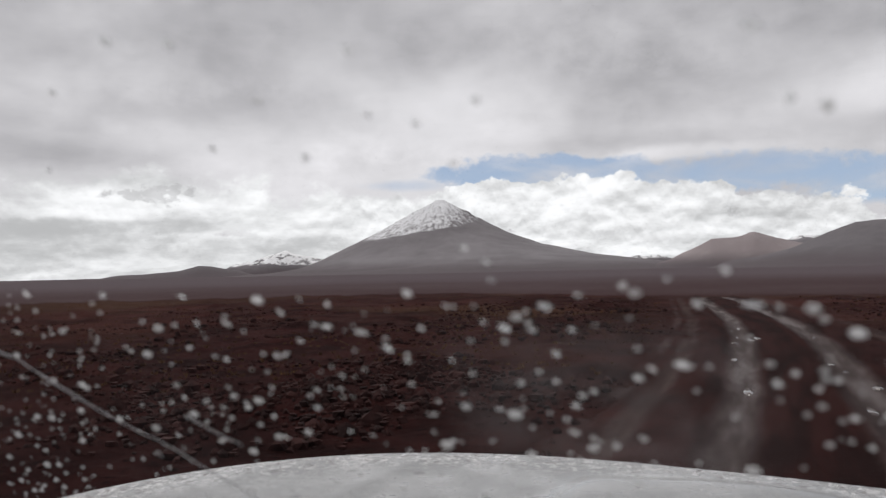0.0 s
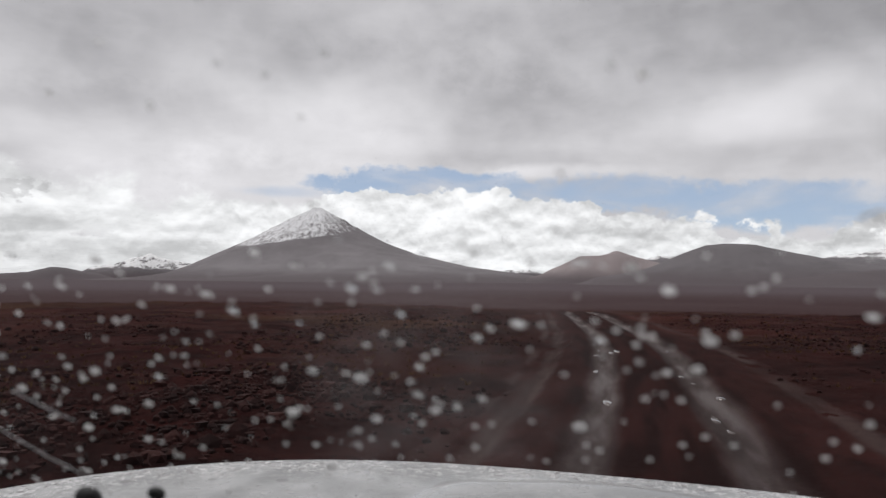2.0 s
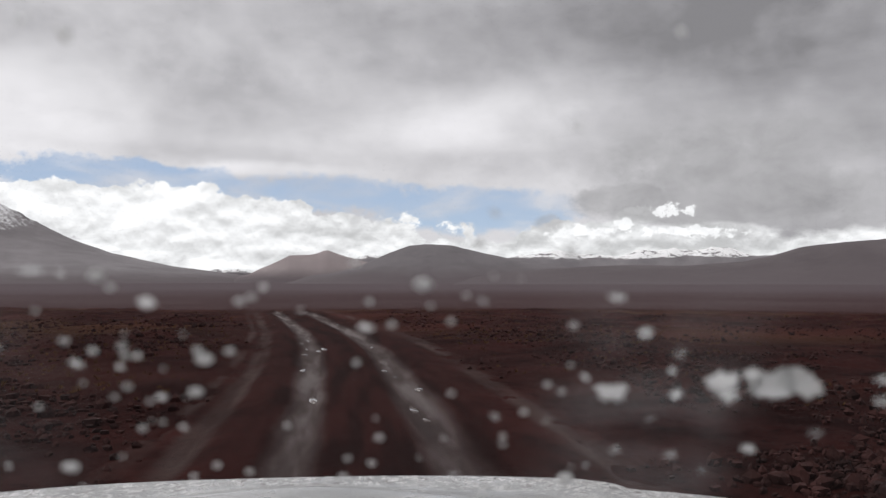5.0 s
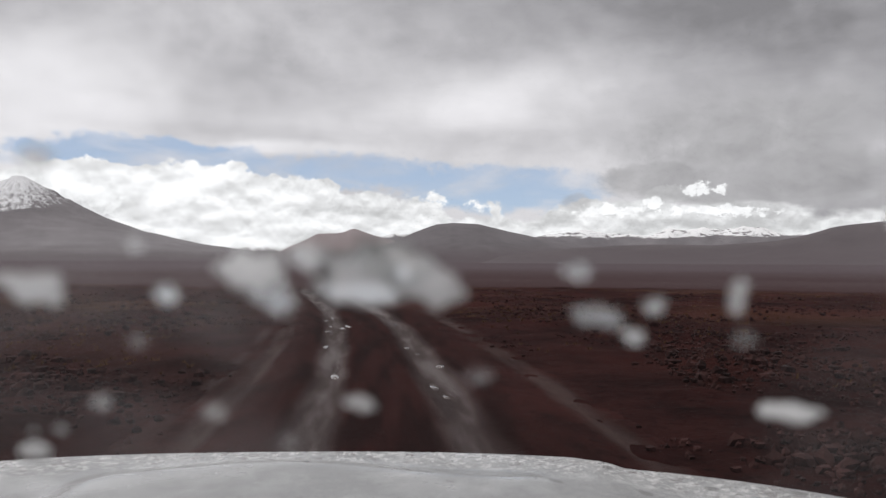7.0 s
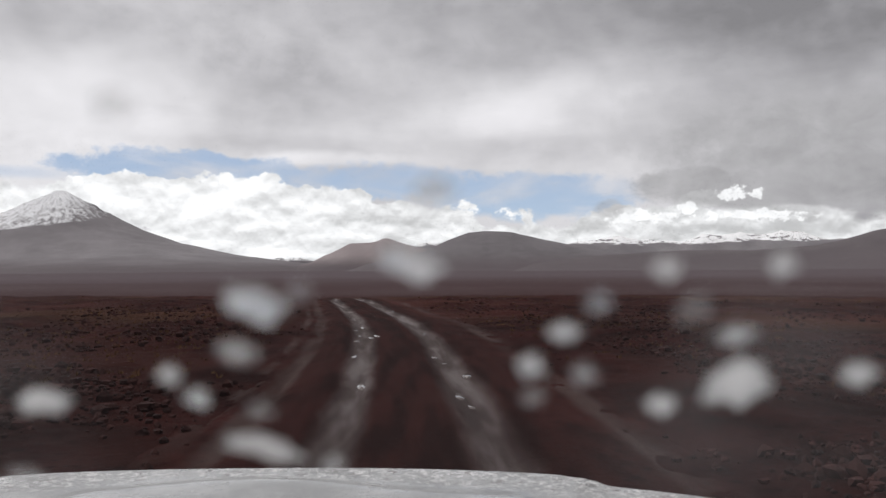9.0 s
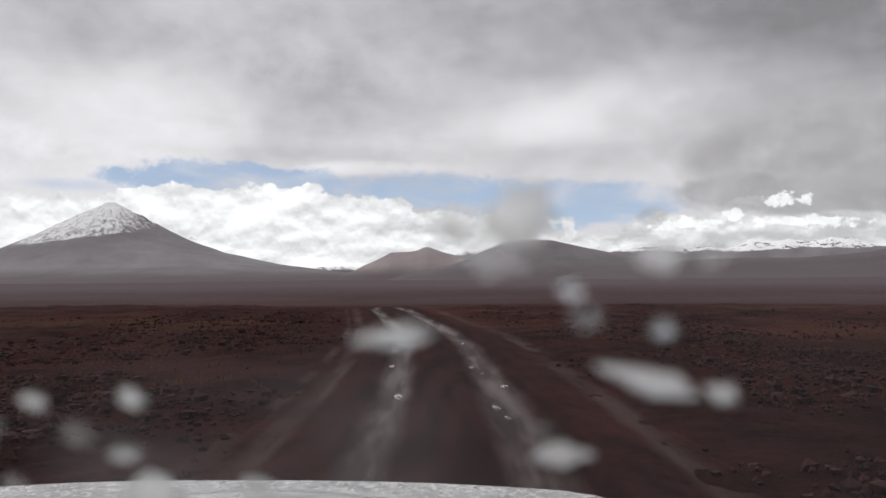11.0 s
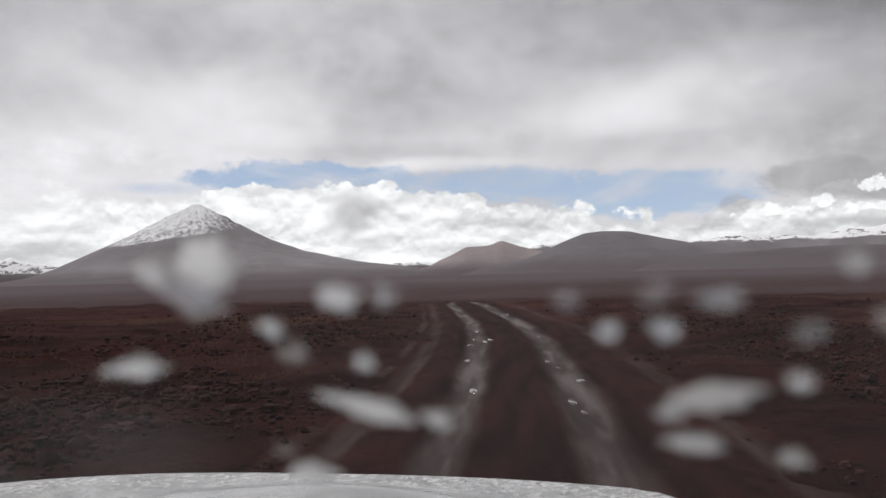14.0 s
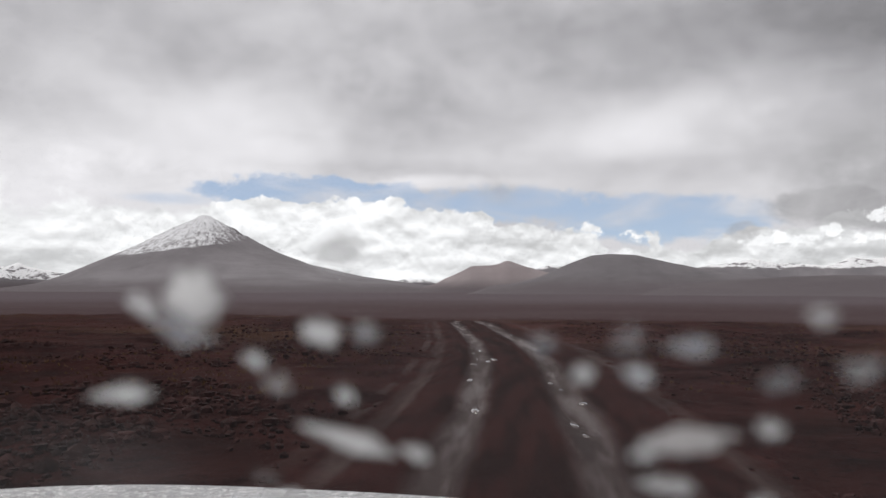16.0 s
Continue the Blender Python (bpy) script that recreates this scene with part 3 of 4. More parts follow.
def stones():
    rng = random.Random(9)
    kinds = []
    for i in range(8):
        me = bpy.data.meshes.new("stone")
        bm = stone_mesh(i * 3.1)
        bm.to_mesh(me)
        bm.free()
        me.materials.append(STONE)
        me.polygons.foreach_set("use_smooth", [False] * len(me.polygons))
        kinds.append(me)

    def somewhere(near, far):
        while True:
            d = near * (far / near) ** rng.random()
            a = HEAD + rng.uniform(-52, 60)
            x, y = at(a, d)
            off, _ = off_track(x, y)
            heap = fbm(x, y, 4.0, 3, 3.0) + 0.35 * smooth(3.0, 4.5, abs(off)) * (1 - smooth(7.0, 12.0, abs(off)))
            if abs(off) > 1.9 + rng.random() * 1.4 and heap > rng.uniform(0.0, 0.6):
                return x, y
    for i in range(220):
        x, y = somewhere(5.0, 16.0)
        r = rng.uniform(0.022, 0.055) if rng.random() < 0.88 else rng.uniform(0.06, 0.10)
        ob = new("stone", kinds[i % 8])
        ob.matrix_world = pose(x, y, land(x, y) + r * 0.12, rng.uniform(-15, 15), rng.uniform(-15, 15), rng.uniform(0, 360)) @ Matrix.Diagonal((r * rng.uniform(0.9, 1.5), r, r * rng.uniform(0.8, 1.15), 1))
        tagged(ob, "dark reddish volcanic stone lying on the plain", "stone", "stones beside the track")
    verts, faces = [], []
    small = bmesh.new()
    bmesh.ops.create_icosphere(small, subdivisions=1, radius=1.0)
    base = [v.co.copy() for v in small.verts]
    tris = [[v.index for v in f.verts] for f in small.faces]
    small.free()
    for i in range(9000):
        x, y = somewhere(5.5, 34.0)
        r = rng.uniform(0.012, 0.042) * (1 + 1.0 * (rng.random() < 0.12))
        z, n = land(x, y), len(verts)
        for c in base:
            j = 1 + rng.uniform(-0.45, 0.45)
            verts.append((x + c.x * r * j * 1.3, y + c.y * r * j, z + r * 0.3 + c.z * r * j * 1.1))
        faces += [[n + t for t in f] for f in tris]
    me = bpy.data.meshes.new("rubble")
    me.from_pydata(verts, [], faces)
    me.materials.append(STONE)
    tagged(new("rubble", me), "dark rubble and low tufts strewn over the plain", "rubble", kind="stuff")


stones()


def straw(k, place, s):
    k.put(k.mix(k.ramp(k.noise(place, 0.5, 3.0), 0.35, 0.65), (0.055, 0.027, 0.012), (0.125, 0.068, 0.030)), s["Base Color"])
    s["Roughness"].default_value = 0.9
    s["Specular IOR Level"].default_value = 0.1


STRAW = material("dry_grass", straw)


def tufts():
    """Low dry bunch grass, thicker towards the far edge of the plain."""
    rng = random.Random(21)
    verts, faces = [], []
    while len(faces) < 24000:
        d = 10.0 * (48.0 / 10.0) ** (rng.random() ** 0.7)
        x, y = at(HEAD + rng.uniform(-55, 68), d)
        off, _ = off_track(x, y)
        if abs(off) < 2.6 or fbm(x, y, 12.0, 3, 6.0) < rng.uniform(-0.35, 0.45) - 0.004 * d:
            continue
        z, r = land(x, y), rng.uniform(0.03, 0.085)
        for i in range(7):
            a, n = rng.uniform(0, 6.28), len(verts)
            lean, h = rng.uniform(0.2, 1.0) * r, r * rng.uniform(0.5, 1.1)
            c, si = math.cos(a), math.sin(a)
            verts += [(x + c * 0.3 * r - si * 0.012, y + si * 0.3 * r + c * 0.012, z - 0.02), (x + c * 0.3 * r + si * 0.012, y + si * 0.3 * r - c * 0.012, z - 0.02),
                      (x + c * (0.3 * r + lean), y + si * (0.3 * r + lean), z + h)]
            faces.append((n, n + 1, n + 2))
    me = bpy.data.meshes.new("dry_grass")
    me.from_pydata(verts, [], faces)
    me.materials.append(STRAW)
    tagged(new("dry_grass", me), "low tufts of dry brown grass on the plain", "grass", kind="stuff")


tufts()


# ---- mountains ----
def profile(points, u):
    for (a, p), (b, q) in zip(points, points[1:]):
        if u <= b:
            t = min(1.0, max(0.0, (u - a) / (b - a)))
            return p + (q - p) * t
    return points[-1][1]


def rise(el, dist):
    return EYE + math.tan(radians(el)) * dist


def volcano():
    dist = 4000.0
    cx, cy = at(0.13, dist)
    step = dist * math.tan(radians(1.0))
    right = ((0, 5.47), (0.35, 5.50), (0.55, 5.36), (3.4, 3.80), (5.5, 2.75), (8, 1.85), (12, 0.95), (17, 0.3), (21, -0.3))
    left = ((0, 5.47), (0.35, 5.50), (0.6, 5.32), (3.4, 3.80), (5.5, 2.75), (7.6, 1.75), (9.5, 0.85), (11, 0.30), (13, 0.0), (21, -0.4))
    rows = []
    for i in range(150):
        r = 21.0 * (i / 149) ** 1.3
        row = []
        for j in range(241):
            a = 2 * math.pi * j / 240
            x, y = cx + math.cos(a) * r * step, cy + math.sin(a) * r * step
            el = profile(left, r) + (profile(right, r) - profile(left, r)) * smooth(-0.5, 0.5, math.cos(a))
            gully = abs(noise.fractal(Vector((math.cos(a) * 5, math.sin(a) * 5, r * 0.9)), 0.8, 2.0, 5))
            z = rise(el, dist) + 15 * smooth(0.7, 2.0, r) * (1 - smooth(3.0, 5.0, r)) * (0.3 - gully) + 9 * fbm(x, y, 70.0, 6) * smooth(0.0, 1.2, r) * (1 - 0.75 * smooth(2.6, 4.5, r)) * (1 - smooth(10, 20, r))
            row.append((x, y, z))
        rows.append(row)
    return tagged(link("volcano", sheet(rows), VOLCANO), "conical volcano with snow-covered summit and grey-brown flanks", "mountain")


def hill(name, mat, dist, points, deep, lumps, label, seed):
    """A ridge seen side on: its skyline by degrees, its cross-section rounded."""
    lo, hi = points[0][0], points[-1][0]
    n = max(60, int((hi - lo) * 9))
    rows = []
    for j in range(41):
        v = j / 40 * 2 - 1
        row = []
        for i in range(n + 1):
            az = lo + (hi - lo) * i / n
            d = dist + v * deep
            x, y = at(az, d)
            cross = math.cos(v * math.pi / 2) ** 1.3
            top = rise(profile(points, az), dist) + 14
            bump = lumps * fbm(x, y, deep * 0.5, 6, seed) * cross ** 0.5
            edge = smooth(lo, lo + 2, az) * smooth(-hi, -hi + 2, -az)
            fade = 0.5 * (1 - abs(v)) + 0.5
            row.append((x, y, -14 + (top * cross + bump * 0.6 * fade) * (0.2 + 0.8 * edge)))
        rows.append(row)
    return tagged(link(name, sheet(rows), mat), label, "mountain")


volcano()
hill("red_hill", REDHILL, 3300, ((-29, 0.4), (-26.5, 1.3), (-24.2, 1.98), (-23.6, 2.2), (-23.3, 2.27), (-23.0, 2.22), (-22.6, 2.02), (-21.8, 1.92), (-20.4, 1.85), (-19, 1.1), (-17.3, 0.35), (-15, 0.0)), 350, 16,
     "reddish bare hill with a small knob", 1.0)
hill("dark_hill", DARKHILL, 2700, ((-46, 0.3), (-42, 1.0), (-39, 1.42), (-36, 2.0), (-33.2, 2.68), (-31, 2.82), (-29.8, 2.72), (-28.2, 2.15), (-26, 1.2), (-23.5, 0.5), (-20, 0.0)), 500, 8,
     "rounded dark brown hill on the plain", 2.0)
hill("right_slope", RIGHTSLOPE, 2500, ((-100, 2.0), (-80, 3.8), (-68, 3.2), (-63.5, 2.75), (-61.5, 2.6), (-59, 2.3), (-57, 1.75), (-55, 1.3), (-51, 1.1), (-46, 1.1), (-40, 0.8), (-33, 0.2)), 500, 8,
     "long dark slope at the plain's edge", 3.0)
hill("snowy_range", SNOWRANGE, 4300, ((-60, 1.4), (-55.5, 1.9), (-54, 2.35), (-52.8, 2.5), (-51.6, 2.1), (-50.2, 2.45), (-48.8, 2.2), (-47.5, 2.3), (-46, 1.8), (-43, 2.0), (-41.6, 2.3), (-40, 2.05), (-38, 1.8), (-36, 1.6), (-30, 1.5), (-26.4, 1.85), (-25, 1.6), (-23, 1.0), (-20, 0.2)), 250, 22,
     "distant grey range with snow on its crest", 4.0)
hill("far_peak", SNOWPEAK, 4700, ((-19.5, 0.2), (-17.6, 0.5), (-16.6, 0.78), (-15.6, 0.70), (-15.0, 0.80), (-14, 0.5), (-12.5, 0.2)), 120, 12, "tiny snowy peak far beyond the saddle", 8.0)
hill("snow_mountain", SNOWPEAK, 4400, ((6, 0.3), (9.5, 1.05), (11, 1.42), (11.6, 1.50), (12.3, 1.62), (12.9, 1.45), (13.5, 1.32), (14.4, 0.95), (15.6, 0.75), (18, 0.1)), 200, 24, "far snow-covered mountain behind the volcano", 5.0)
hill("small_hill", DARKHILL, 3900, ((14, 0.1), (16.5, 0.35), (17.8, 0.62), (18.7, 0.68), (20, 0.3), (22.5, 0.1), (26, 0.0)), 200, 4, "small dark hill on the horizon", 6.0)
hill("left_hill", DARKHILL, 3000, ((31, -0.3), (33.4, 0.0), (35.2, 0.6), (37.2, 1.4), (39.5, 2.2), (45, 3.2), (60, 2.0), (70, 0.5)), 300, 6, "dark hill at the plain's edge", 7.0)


# ---- the car ----
car = new("car")
car.matrix_world = pose(0, 0, 0, 0, 0, HEAD)
tagged(car, "silver off-road car with wet speckled bonnet and cracked windscreen", "car")

HOOD_Z = EYE - 0.408
MID_X, BACK_Y, FRONT = -0.433, 0.350, 1.136


def hood_edge(a):
    """The rim of the bonnet round its rear middle; a from -1 (left) to 1 (right)."""
    t = a * math.pi / 2
    c, s = abs(math.cos(t)) ** (2 / 2.54), math.copysign(abs(math.sin(t)) ** (2 / 2.54), math.sin(t))
    return MID_X + (1.168 if s < 0 else 1.396) * s, BACK_Y + FRONT * c


def hood_height(x, r):
    z = HOOD_Z + 0.016 * (1 - r) - 0.035 * max(0.0, (r - 0.96) / 0.04) ** 2
    z -= 0.014 * smooth(0.24, 0.30, x) + 0.02 * smooth(0.6, 0.95, x)          # step down to the wing
    z += 0.004 * math.exp(-((x + 1.02) / 0.02) ** 2) * (1 - smooth(0.9, 0.96, r)) - 0.006 * math.exp(-((x - 0.235) / 0.012) ** 2)
    z += 0.016 * (smooth(-0.70, -0.62, x) - smooth(0.08, 0.16, x)) * (1 - smooth(0.80, 0.90, r + 0.03 * math.cos(x * 9)))
    return z


def hood():
    rows = []
    for i in range(41):
        r = 1 - (1 - i / 40) ** 1.6
        row = []
        for j in range(161):
            ex, ey = hood_edge(j / 80 - 1)
            x, y = MID_X + (ex - MID_X) * r, BACK_Y + (ey - BACK_Y) * r
            row.append((x, y, hood_height(x, r)))
        rows.append(row)
    rims = [hood_edge(j / 80 - 1) for j in range(161)]
    rows.append([(MID_X + (x - MID_X) * 1.004, BACK_Y + (y - BACK_Y) * 1.004, hood_height(x, 1.0) - 0.05) for x, y in rims])
    return sheet(rows)


def shell():
    """The body under the bonnet, down to the sills."""
    rims = [hood_edge(j / 30 - 1) for j in range(61)]
    rims = [(rims[0][0], -2.9)] + rims + [(rims[-1][0], -2.9)]
    rows = []
    for drop, out in ((0.055, 0.99), (0.12, 1.01), (0.34, 1.03), (0.62, 1.01), (0.80, 0.97)):
        rows.append([(MID_X + (x - MID_X) * out, (BACK_Y + (y - BACK_Y) * out) if y > BACK_Y else y, HOOD_Z - drop) for x, y in rims])
    return sheet(rows)


def wheel(x, y):
    bm = bmesh.new()
    bmesh.ops.create_cone(bm, cap_ends=True, segments=36, radius1=0.39, radius2=0.39, depth=0.26, matrix=pose(x, y, 0.39, 0, 90, 0))
    bmesh.ops.bevel(bm, geom=[e for e in bm.edges if len(e.link_faces) == 2 and e.calc_face_angle(0) > 1.0], offset=0.05, segments=3, affect="EDGES")
    tyre = part("wheel", bm, RUBBER, car, "black off-road tyre on silver rim", smooth=False)
    bm = bmesh.new()
    bmesh.ops.create_cone(bm, cap_ends=True, segments=28, radius1=0.22, radius2=0.20, depth=0.275, matrix=pose(x, y, 0.39, 0, 90, 0))
    part("rim", bm, SILVER, tyre, smooth=False)


bonnet = part("bonnet", hood(), BONNET, car, "silver painted bonnet, wet and speckled with dirt")
rim_layer = bonnet.data.uv_layers.new(name="rim")
for loop, item in zip(bonnet.data.loops, rim_layer.data):
    item.uv = (1 - (1 - min(40, loop.vertex_index // 161) / 40) ** 1.6, 0.0)
part("body", shell(), SILVER, car)


def slab(x0, y0, z0, x1, y1, z1, soft=0.02):
    bm = bmesh.new()
    bmesh.ops.create_cube(bm, size=1.0, matrix=Matrix.Translation(((x0 + x1) / 2, (y0 + y1) / 2, (z0 + z1) / 2)) @ Matrix.Diagonal((x1 - x0, y1 - y0, z1 - z0, 1)))
    bmesh.ops.bevel(bm, geom=list(bm.edges), offset=soft, segments=2, affect="EDGES")
    return bm


def post(a, b, thick):
    """A square pillar from a to b."""
    bm = bmesh.new()
    way = Vector(b) - Vector(a)
    turn = way.to_track_quat("Z", "Y").to_matrix().to_4x4()
    bmesh.ops.create_cube(bm, size=1.0, matrix=Matrix.Translation((Vector(a) + Vector(b)) / 2) @ turn @ Matrix.Diagonal((thick, thick, way.length, 1)))
    bmesh.ops.bevel(bm, geom=list(bm.edges), offset=thick * 0.2, segments=2, affect="EDGES")
    return bm


LEFT, RIGHT, BELT, TOP = MID_X - 1.15, MID_X + 1.37, HOOD_Z - 0.06, EYE + 0.40
part("floor_pan", slab(LEFT + 0.03, -2.85, 0.42, RIGHT - 0.03, 0.5, 0.48), RUBBER, car)
part("tailgate", slab(LEFT, -2.95, 0.42, RIGHT, -2.88, BELT), SILVER, car)
part("dashboard", slab(LEFT + 0.05, -0.30, EYE - 0.62, RIGHT - 0.05, 0.22, EYE - 0.46, 0.05), RUBBER, car)
part("roof", slab(LEFT + 0.10, -2.90, TOP, RIGHT - 0.10, -0.20, TOP + 0.05, 0.024), SILVER, car)
for px in (LEFT + 0.12, RIGHT - 0.12):
    part("pillar", post((px, 0.36, BELT), (px, -0.21, TOP + 0.01), 0.07), SILVER, car)
    part("pillar", post((px, -1.15, BELT), (px, -1.22, TOP + 0.01), 0.08), SILVER, car)
    part("pillar", post((px, -2.88, BELT), (px, -2.80, TOP + 0.01), 0.09), SILVER, car)
for wx in (MID_X - 0.96, MID_X + 1.16):
    for wy in (0.62, -2.1):
        wheel(wx, wy)

# windscreen: a raked pane close before the eye
GLASS_Y, RAKE = 0.06, 33.0
PANE = Matrix.Translation((0, GLASS_Y, EYE)) @ pose(0, 0, 0, 90 + RAKE, 0, 0)     # x across, y up the glass, z towards the eye


def on_glass(u, w, out=0.0):
    return PANE @ Vector((u, w, -out))


def pane():
    bm = bmesh.new()
    bmesh.ops.create_cube(bm, size=1.0, matrix=PANE @ Matrix.Translation(((LEFT + RIGHT) / 2, -0.02, 0.0025)) @ Matrix.Diagonal((RIGHT - LEFT - 0.30, 0.94, 0.005, 1)))
    return bm


def cowl():
    rows = [[(x / 10, y, z) for x in range(-14, 9)] for y, z in ((0.30, EYE - 0.455), (0.312, EYE - 0.425), (0.33, EYE - 0.415), (0.352, EYE - 0.418), (0.36, EYE - 0.45))]
    return sheet(rows)


part("cowl", cowl(), RUBBER, car, "black plastic cowl below the windscreen")
screen = part("windscreen", pane(), GLASS, car, "raked windscreen with a thin grey film")


def tube(points, thick):
    """A thin flattened bead along points on the glass."""
    rows = []
    for n, (u, w) in enumerate(points):
        size = thick * (0.55 + 0.45 * math.sin(math.pi * min(1, (n + 0.6) / len(points))))
        a, b = points[max(0, n - 1)], points[min(len(points) - 1, n + 1)]
        dx, dy = b[0] - a[0], b[1] - a[1]
        ln = math.hypot(dx, dy)
        nx, ny = -dy / ln, dx / ln
        ring = []
        for i in range(9):
            t = 2 * math.pi * i / 8
            ring.append(on_glass(u + nx * math.cos(t) * size, w + ny * math.cos(t) * size, 0.0004 + math.sin(t) * size * 0.5))
        rows.append(ring)
    return sheet(rows)


def crack(points, thick, seed):
    fine = []
    for (a, b), (c, d) in zip(points, points[1:]):
        for i in range(8):
            t = i / 8
            fine.append((a + (c - a) * t + 0.0012 * fbm(a + t, seed, 0.3, 2), b + (d - b) * t + 0.0012 * fbm(b + t, seed + 5, 0.3, 2)))
    fine.append(points[-1])
    part("crack", tube(fine, thick), CRACK, screen, "long pale crack in the glass")


crack(((-0.507, -0.033), (-0.486, -0.050), (-0.473, -0.059)), 0.0006, 1.0)
crack(((-0.546, -0.015), (-0.527, -0.025), (-0.507, -0.033)), 0.0011, 2.0)
crack(((-0.575, 0.030), (-0.560, 0.011), (-0.546, -0.015)), 0.0016, 3.0)
crack(((-0.600, 0.012), (-0.577, 0.002), (-0.546, -0.015)), 0.0006, 4.0)
crack(((-0.471, -0.060), (-0.448, -0.073), (-0.421, -0.094)), 0.0004, 5.0)
crack(((-0.436, -0.055), (-0.418, -0.065)), 0.0004, 6.0)


def wiper():
    bm = tube([(-0.70 + 0.27 * i / 10, -0.150 + 0.046 * i / 10) for i in range(11)], 0.0058)
    part("wiper", bm, RUBBER, car, "black wiper blade at the foot of the windscreen")
    bm = bmesh.new()
    bmesh.ops.create_icosphere(bm, subdivisions=2, radius=1.0, matrix=PANE @ Matrix.Translation((-0.432, -0.101, -0.002)) @ Matrix.Diagonal((0.005, 0.004, 0.003, 1)))
    part("wiper_joint", bm, RUBBER, car)
    bm = bmesh.new()
    bmesh.ops.create_icosphere(bm, subdivisions=2, radius=1.0, matrix=PANE @ Matrix.Translation((-0.403, -0.0955, -0.002)) @ Matrix.Diagonal((0.0032, 0.0026, 0.002, 1)))
    part("washer_jet", bm, RUBBER, car)


wiper()


# ---- drops on the windscreen ----
def drop_mesh(seed, mat):
    bm = bmesh.new()
    bmesh.ops.create_icosphere(bm, subdivisions=3, radius=1.0)
    for v in bm.verts:
        n = noise.fractal(Vector((v.co.x * 1.25 + seed, v.co.y * 1.25, 0.0)), 0.8, 2.0, 3)
        m = noise.fractal(Vector((v.co.x * 1.6, v.co.y * 1.6 + seed, 4.0)), 0.8, 2.0, 2)
        v.co.x *= 1 + 0.75 * n
        v.co.y *= 1 + 0.65 * m
        v.co.z *= 0.55 if v.co.z < 0 else 0.1
    me = bpy.data.meshes.new("drop")
    bm.to_mesh(me)
    bm.free()
    me.materials.append(mat)
    me.polygons.foreach_set("use_smooth", [True] * len(me.polygons))
    return me


SHAPES = [drop_mesh(i * 2.3, WET) for i in range(12)]
DENSE_SHAPES = [drop_mesh(i * 2.3, DENSE) for i in range(12)]
MILKY_SHAPES = [drop_mesh(i * 2.3, MILKY) for i in range(12)]
LEAN = random.Random(5)
CAR = car.matrix_world.copy()


def drop(u, w, wide, tall):
    """A water drop on the outer face of the glass; its width and height in millimetres."""
    ob = new("water_drop", (DENSE_SHAPES if u < -0.165 or (u < -0.12 and wide > 4.5) else MILKY_SHAPES if wide > 5.0 else SHAPES)[LEAN.randrange(12)])
    turn = LEAN.uniform(-42, 0) if u < -0.165 else LEAN.uniform(-25, 12)
    wide, tall = (wide * LEAN.uniform(0.54, 0.78), tall * LEAN.uniform(0.36, 0.52)) if u < -0.165 else (wide, tall) if wide > 5.0 else (wide * 0.86, tall * 0.86)
    ob.matrix_world = CAR @ PANE @ Matrix.Translation((u, w, -0.0002)) @ pose(0, 0, 0, 0, 0, turn) @ Matrix.Diagonal((wide * 0.0005, tall * 0.0005, min(wide, tall) * (0.0004 if w < 0.004 else LEAN.uniform(0.00004, 0.00016)), 1))
    tagged(ob, "pale blurred water drop on the windscreen", "water drop", "drops on the windscreen")


drop(-0.4764, -0.0061, 4.4, 4.7), drop(-0.4413, -0.0064, 4.0, 4.3), drop(-0.4095, -0.0073, 3.9, 4.2), drop(-0.3836, -0.0084, 5.8, 6.2)
drop(-0.3780, -0.0123, 3.4, 3.6), drop(-0.3701, -0.0079, 1.9, 2.1), drop(-0.3622, -0.0096, 2.6, 2.8), drop(-0.4093, -0.0164, 3.4, 3.6)
drop(-0.3983, -0.0161, 3.3, 3.5), drop(-0.3936, -0.0187, 2.1, 2.3), drop(-0.3651, -0.0166, 3.9, 4.2), drop(-0.3688, -0.0158, 2.4, 2.6)
drop(-0.3757, -0.0214, 2.8, 3.0), drop(-0.3552, -0.0181, 6.2, 4.1), drop(-0.3495, -0.0227, 5.5, 4.4), drop(-0.3385, -0.0063, 3.8, 4.0)
drop(-0.3380, -0.0163, 2.5, 2.7), drop(-0.3297, -0.0099, 2.1, 2.3), drop(-0.3326, -0.0259, 2.3, 2.4), drop(-0.3452, -0.0266, 2.4, 2.5)
drop(-0.3065, -0.0098, 4.0, 4.2), drop(-0.3168, -0.0160, 4.2, 4.5), drop(-0.3216, -0.0143, 2.4, 2.5), drop(-0.3108, -0.0111, 2.0, 2.1)
drop(-0.3016, -0.0159, 2.7, 2.9), drop(-0.2987, -0.0069, 2.1, 2.3), drop(-0.3107, -0.0161, 2.8, 3.0), drop(-0.3063, -0.0227, 3.1, 3.3)
drop(-0.3079, -0.0307, 2.1, 2.3), drop(-0.2892, -0.0049, 3.0, 3.2), drop(-0.2756, -0.0092, 2.9, 3.1), drop(-0.2657, -0.0092, 5.1, 3.0)
drop(-0.2615, -0.0098, 2.1, 2.2), drop(-0.2701, -0.0016, 2.5, 2.7), drop(-0.2806, -0.0033, 2.0, 2.1), drop(-0.2894, -0.0284, 3.5, 3.7)
drop(-0.2862, -0.0259, 2.2, 2.4), drop(-0.2798, -0.0245, 4.3, 4.6), drop(-0.2628, -0.0281, 3.2, 3.4), drop(-0.2594, -0.0255, 2.2, 2.4)
drop(-0.2555, -0.0290, 2.4, 2.6), drop(-0.2522, -0.0267, 2.6, 2.8), drop(-0.2490, -0.0153, 3.5, 5.3), drop(-0.2494, -0.0361, 2.7, 2.9)
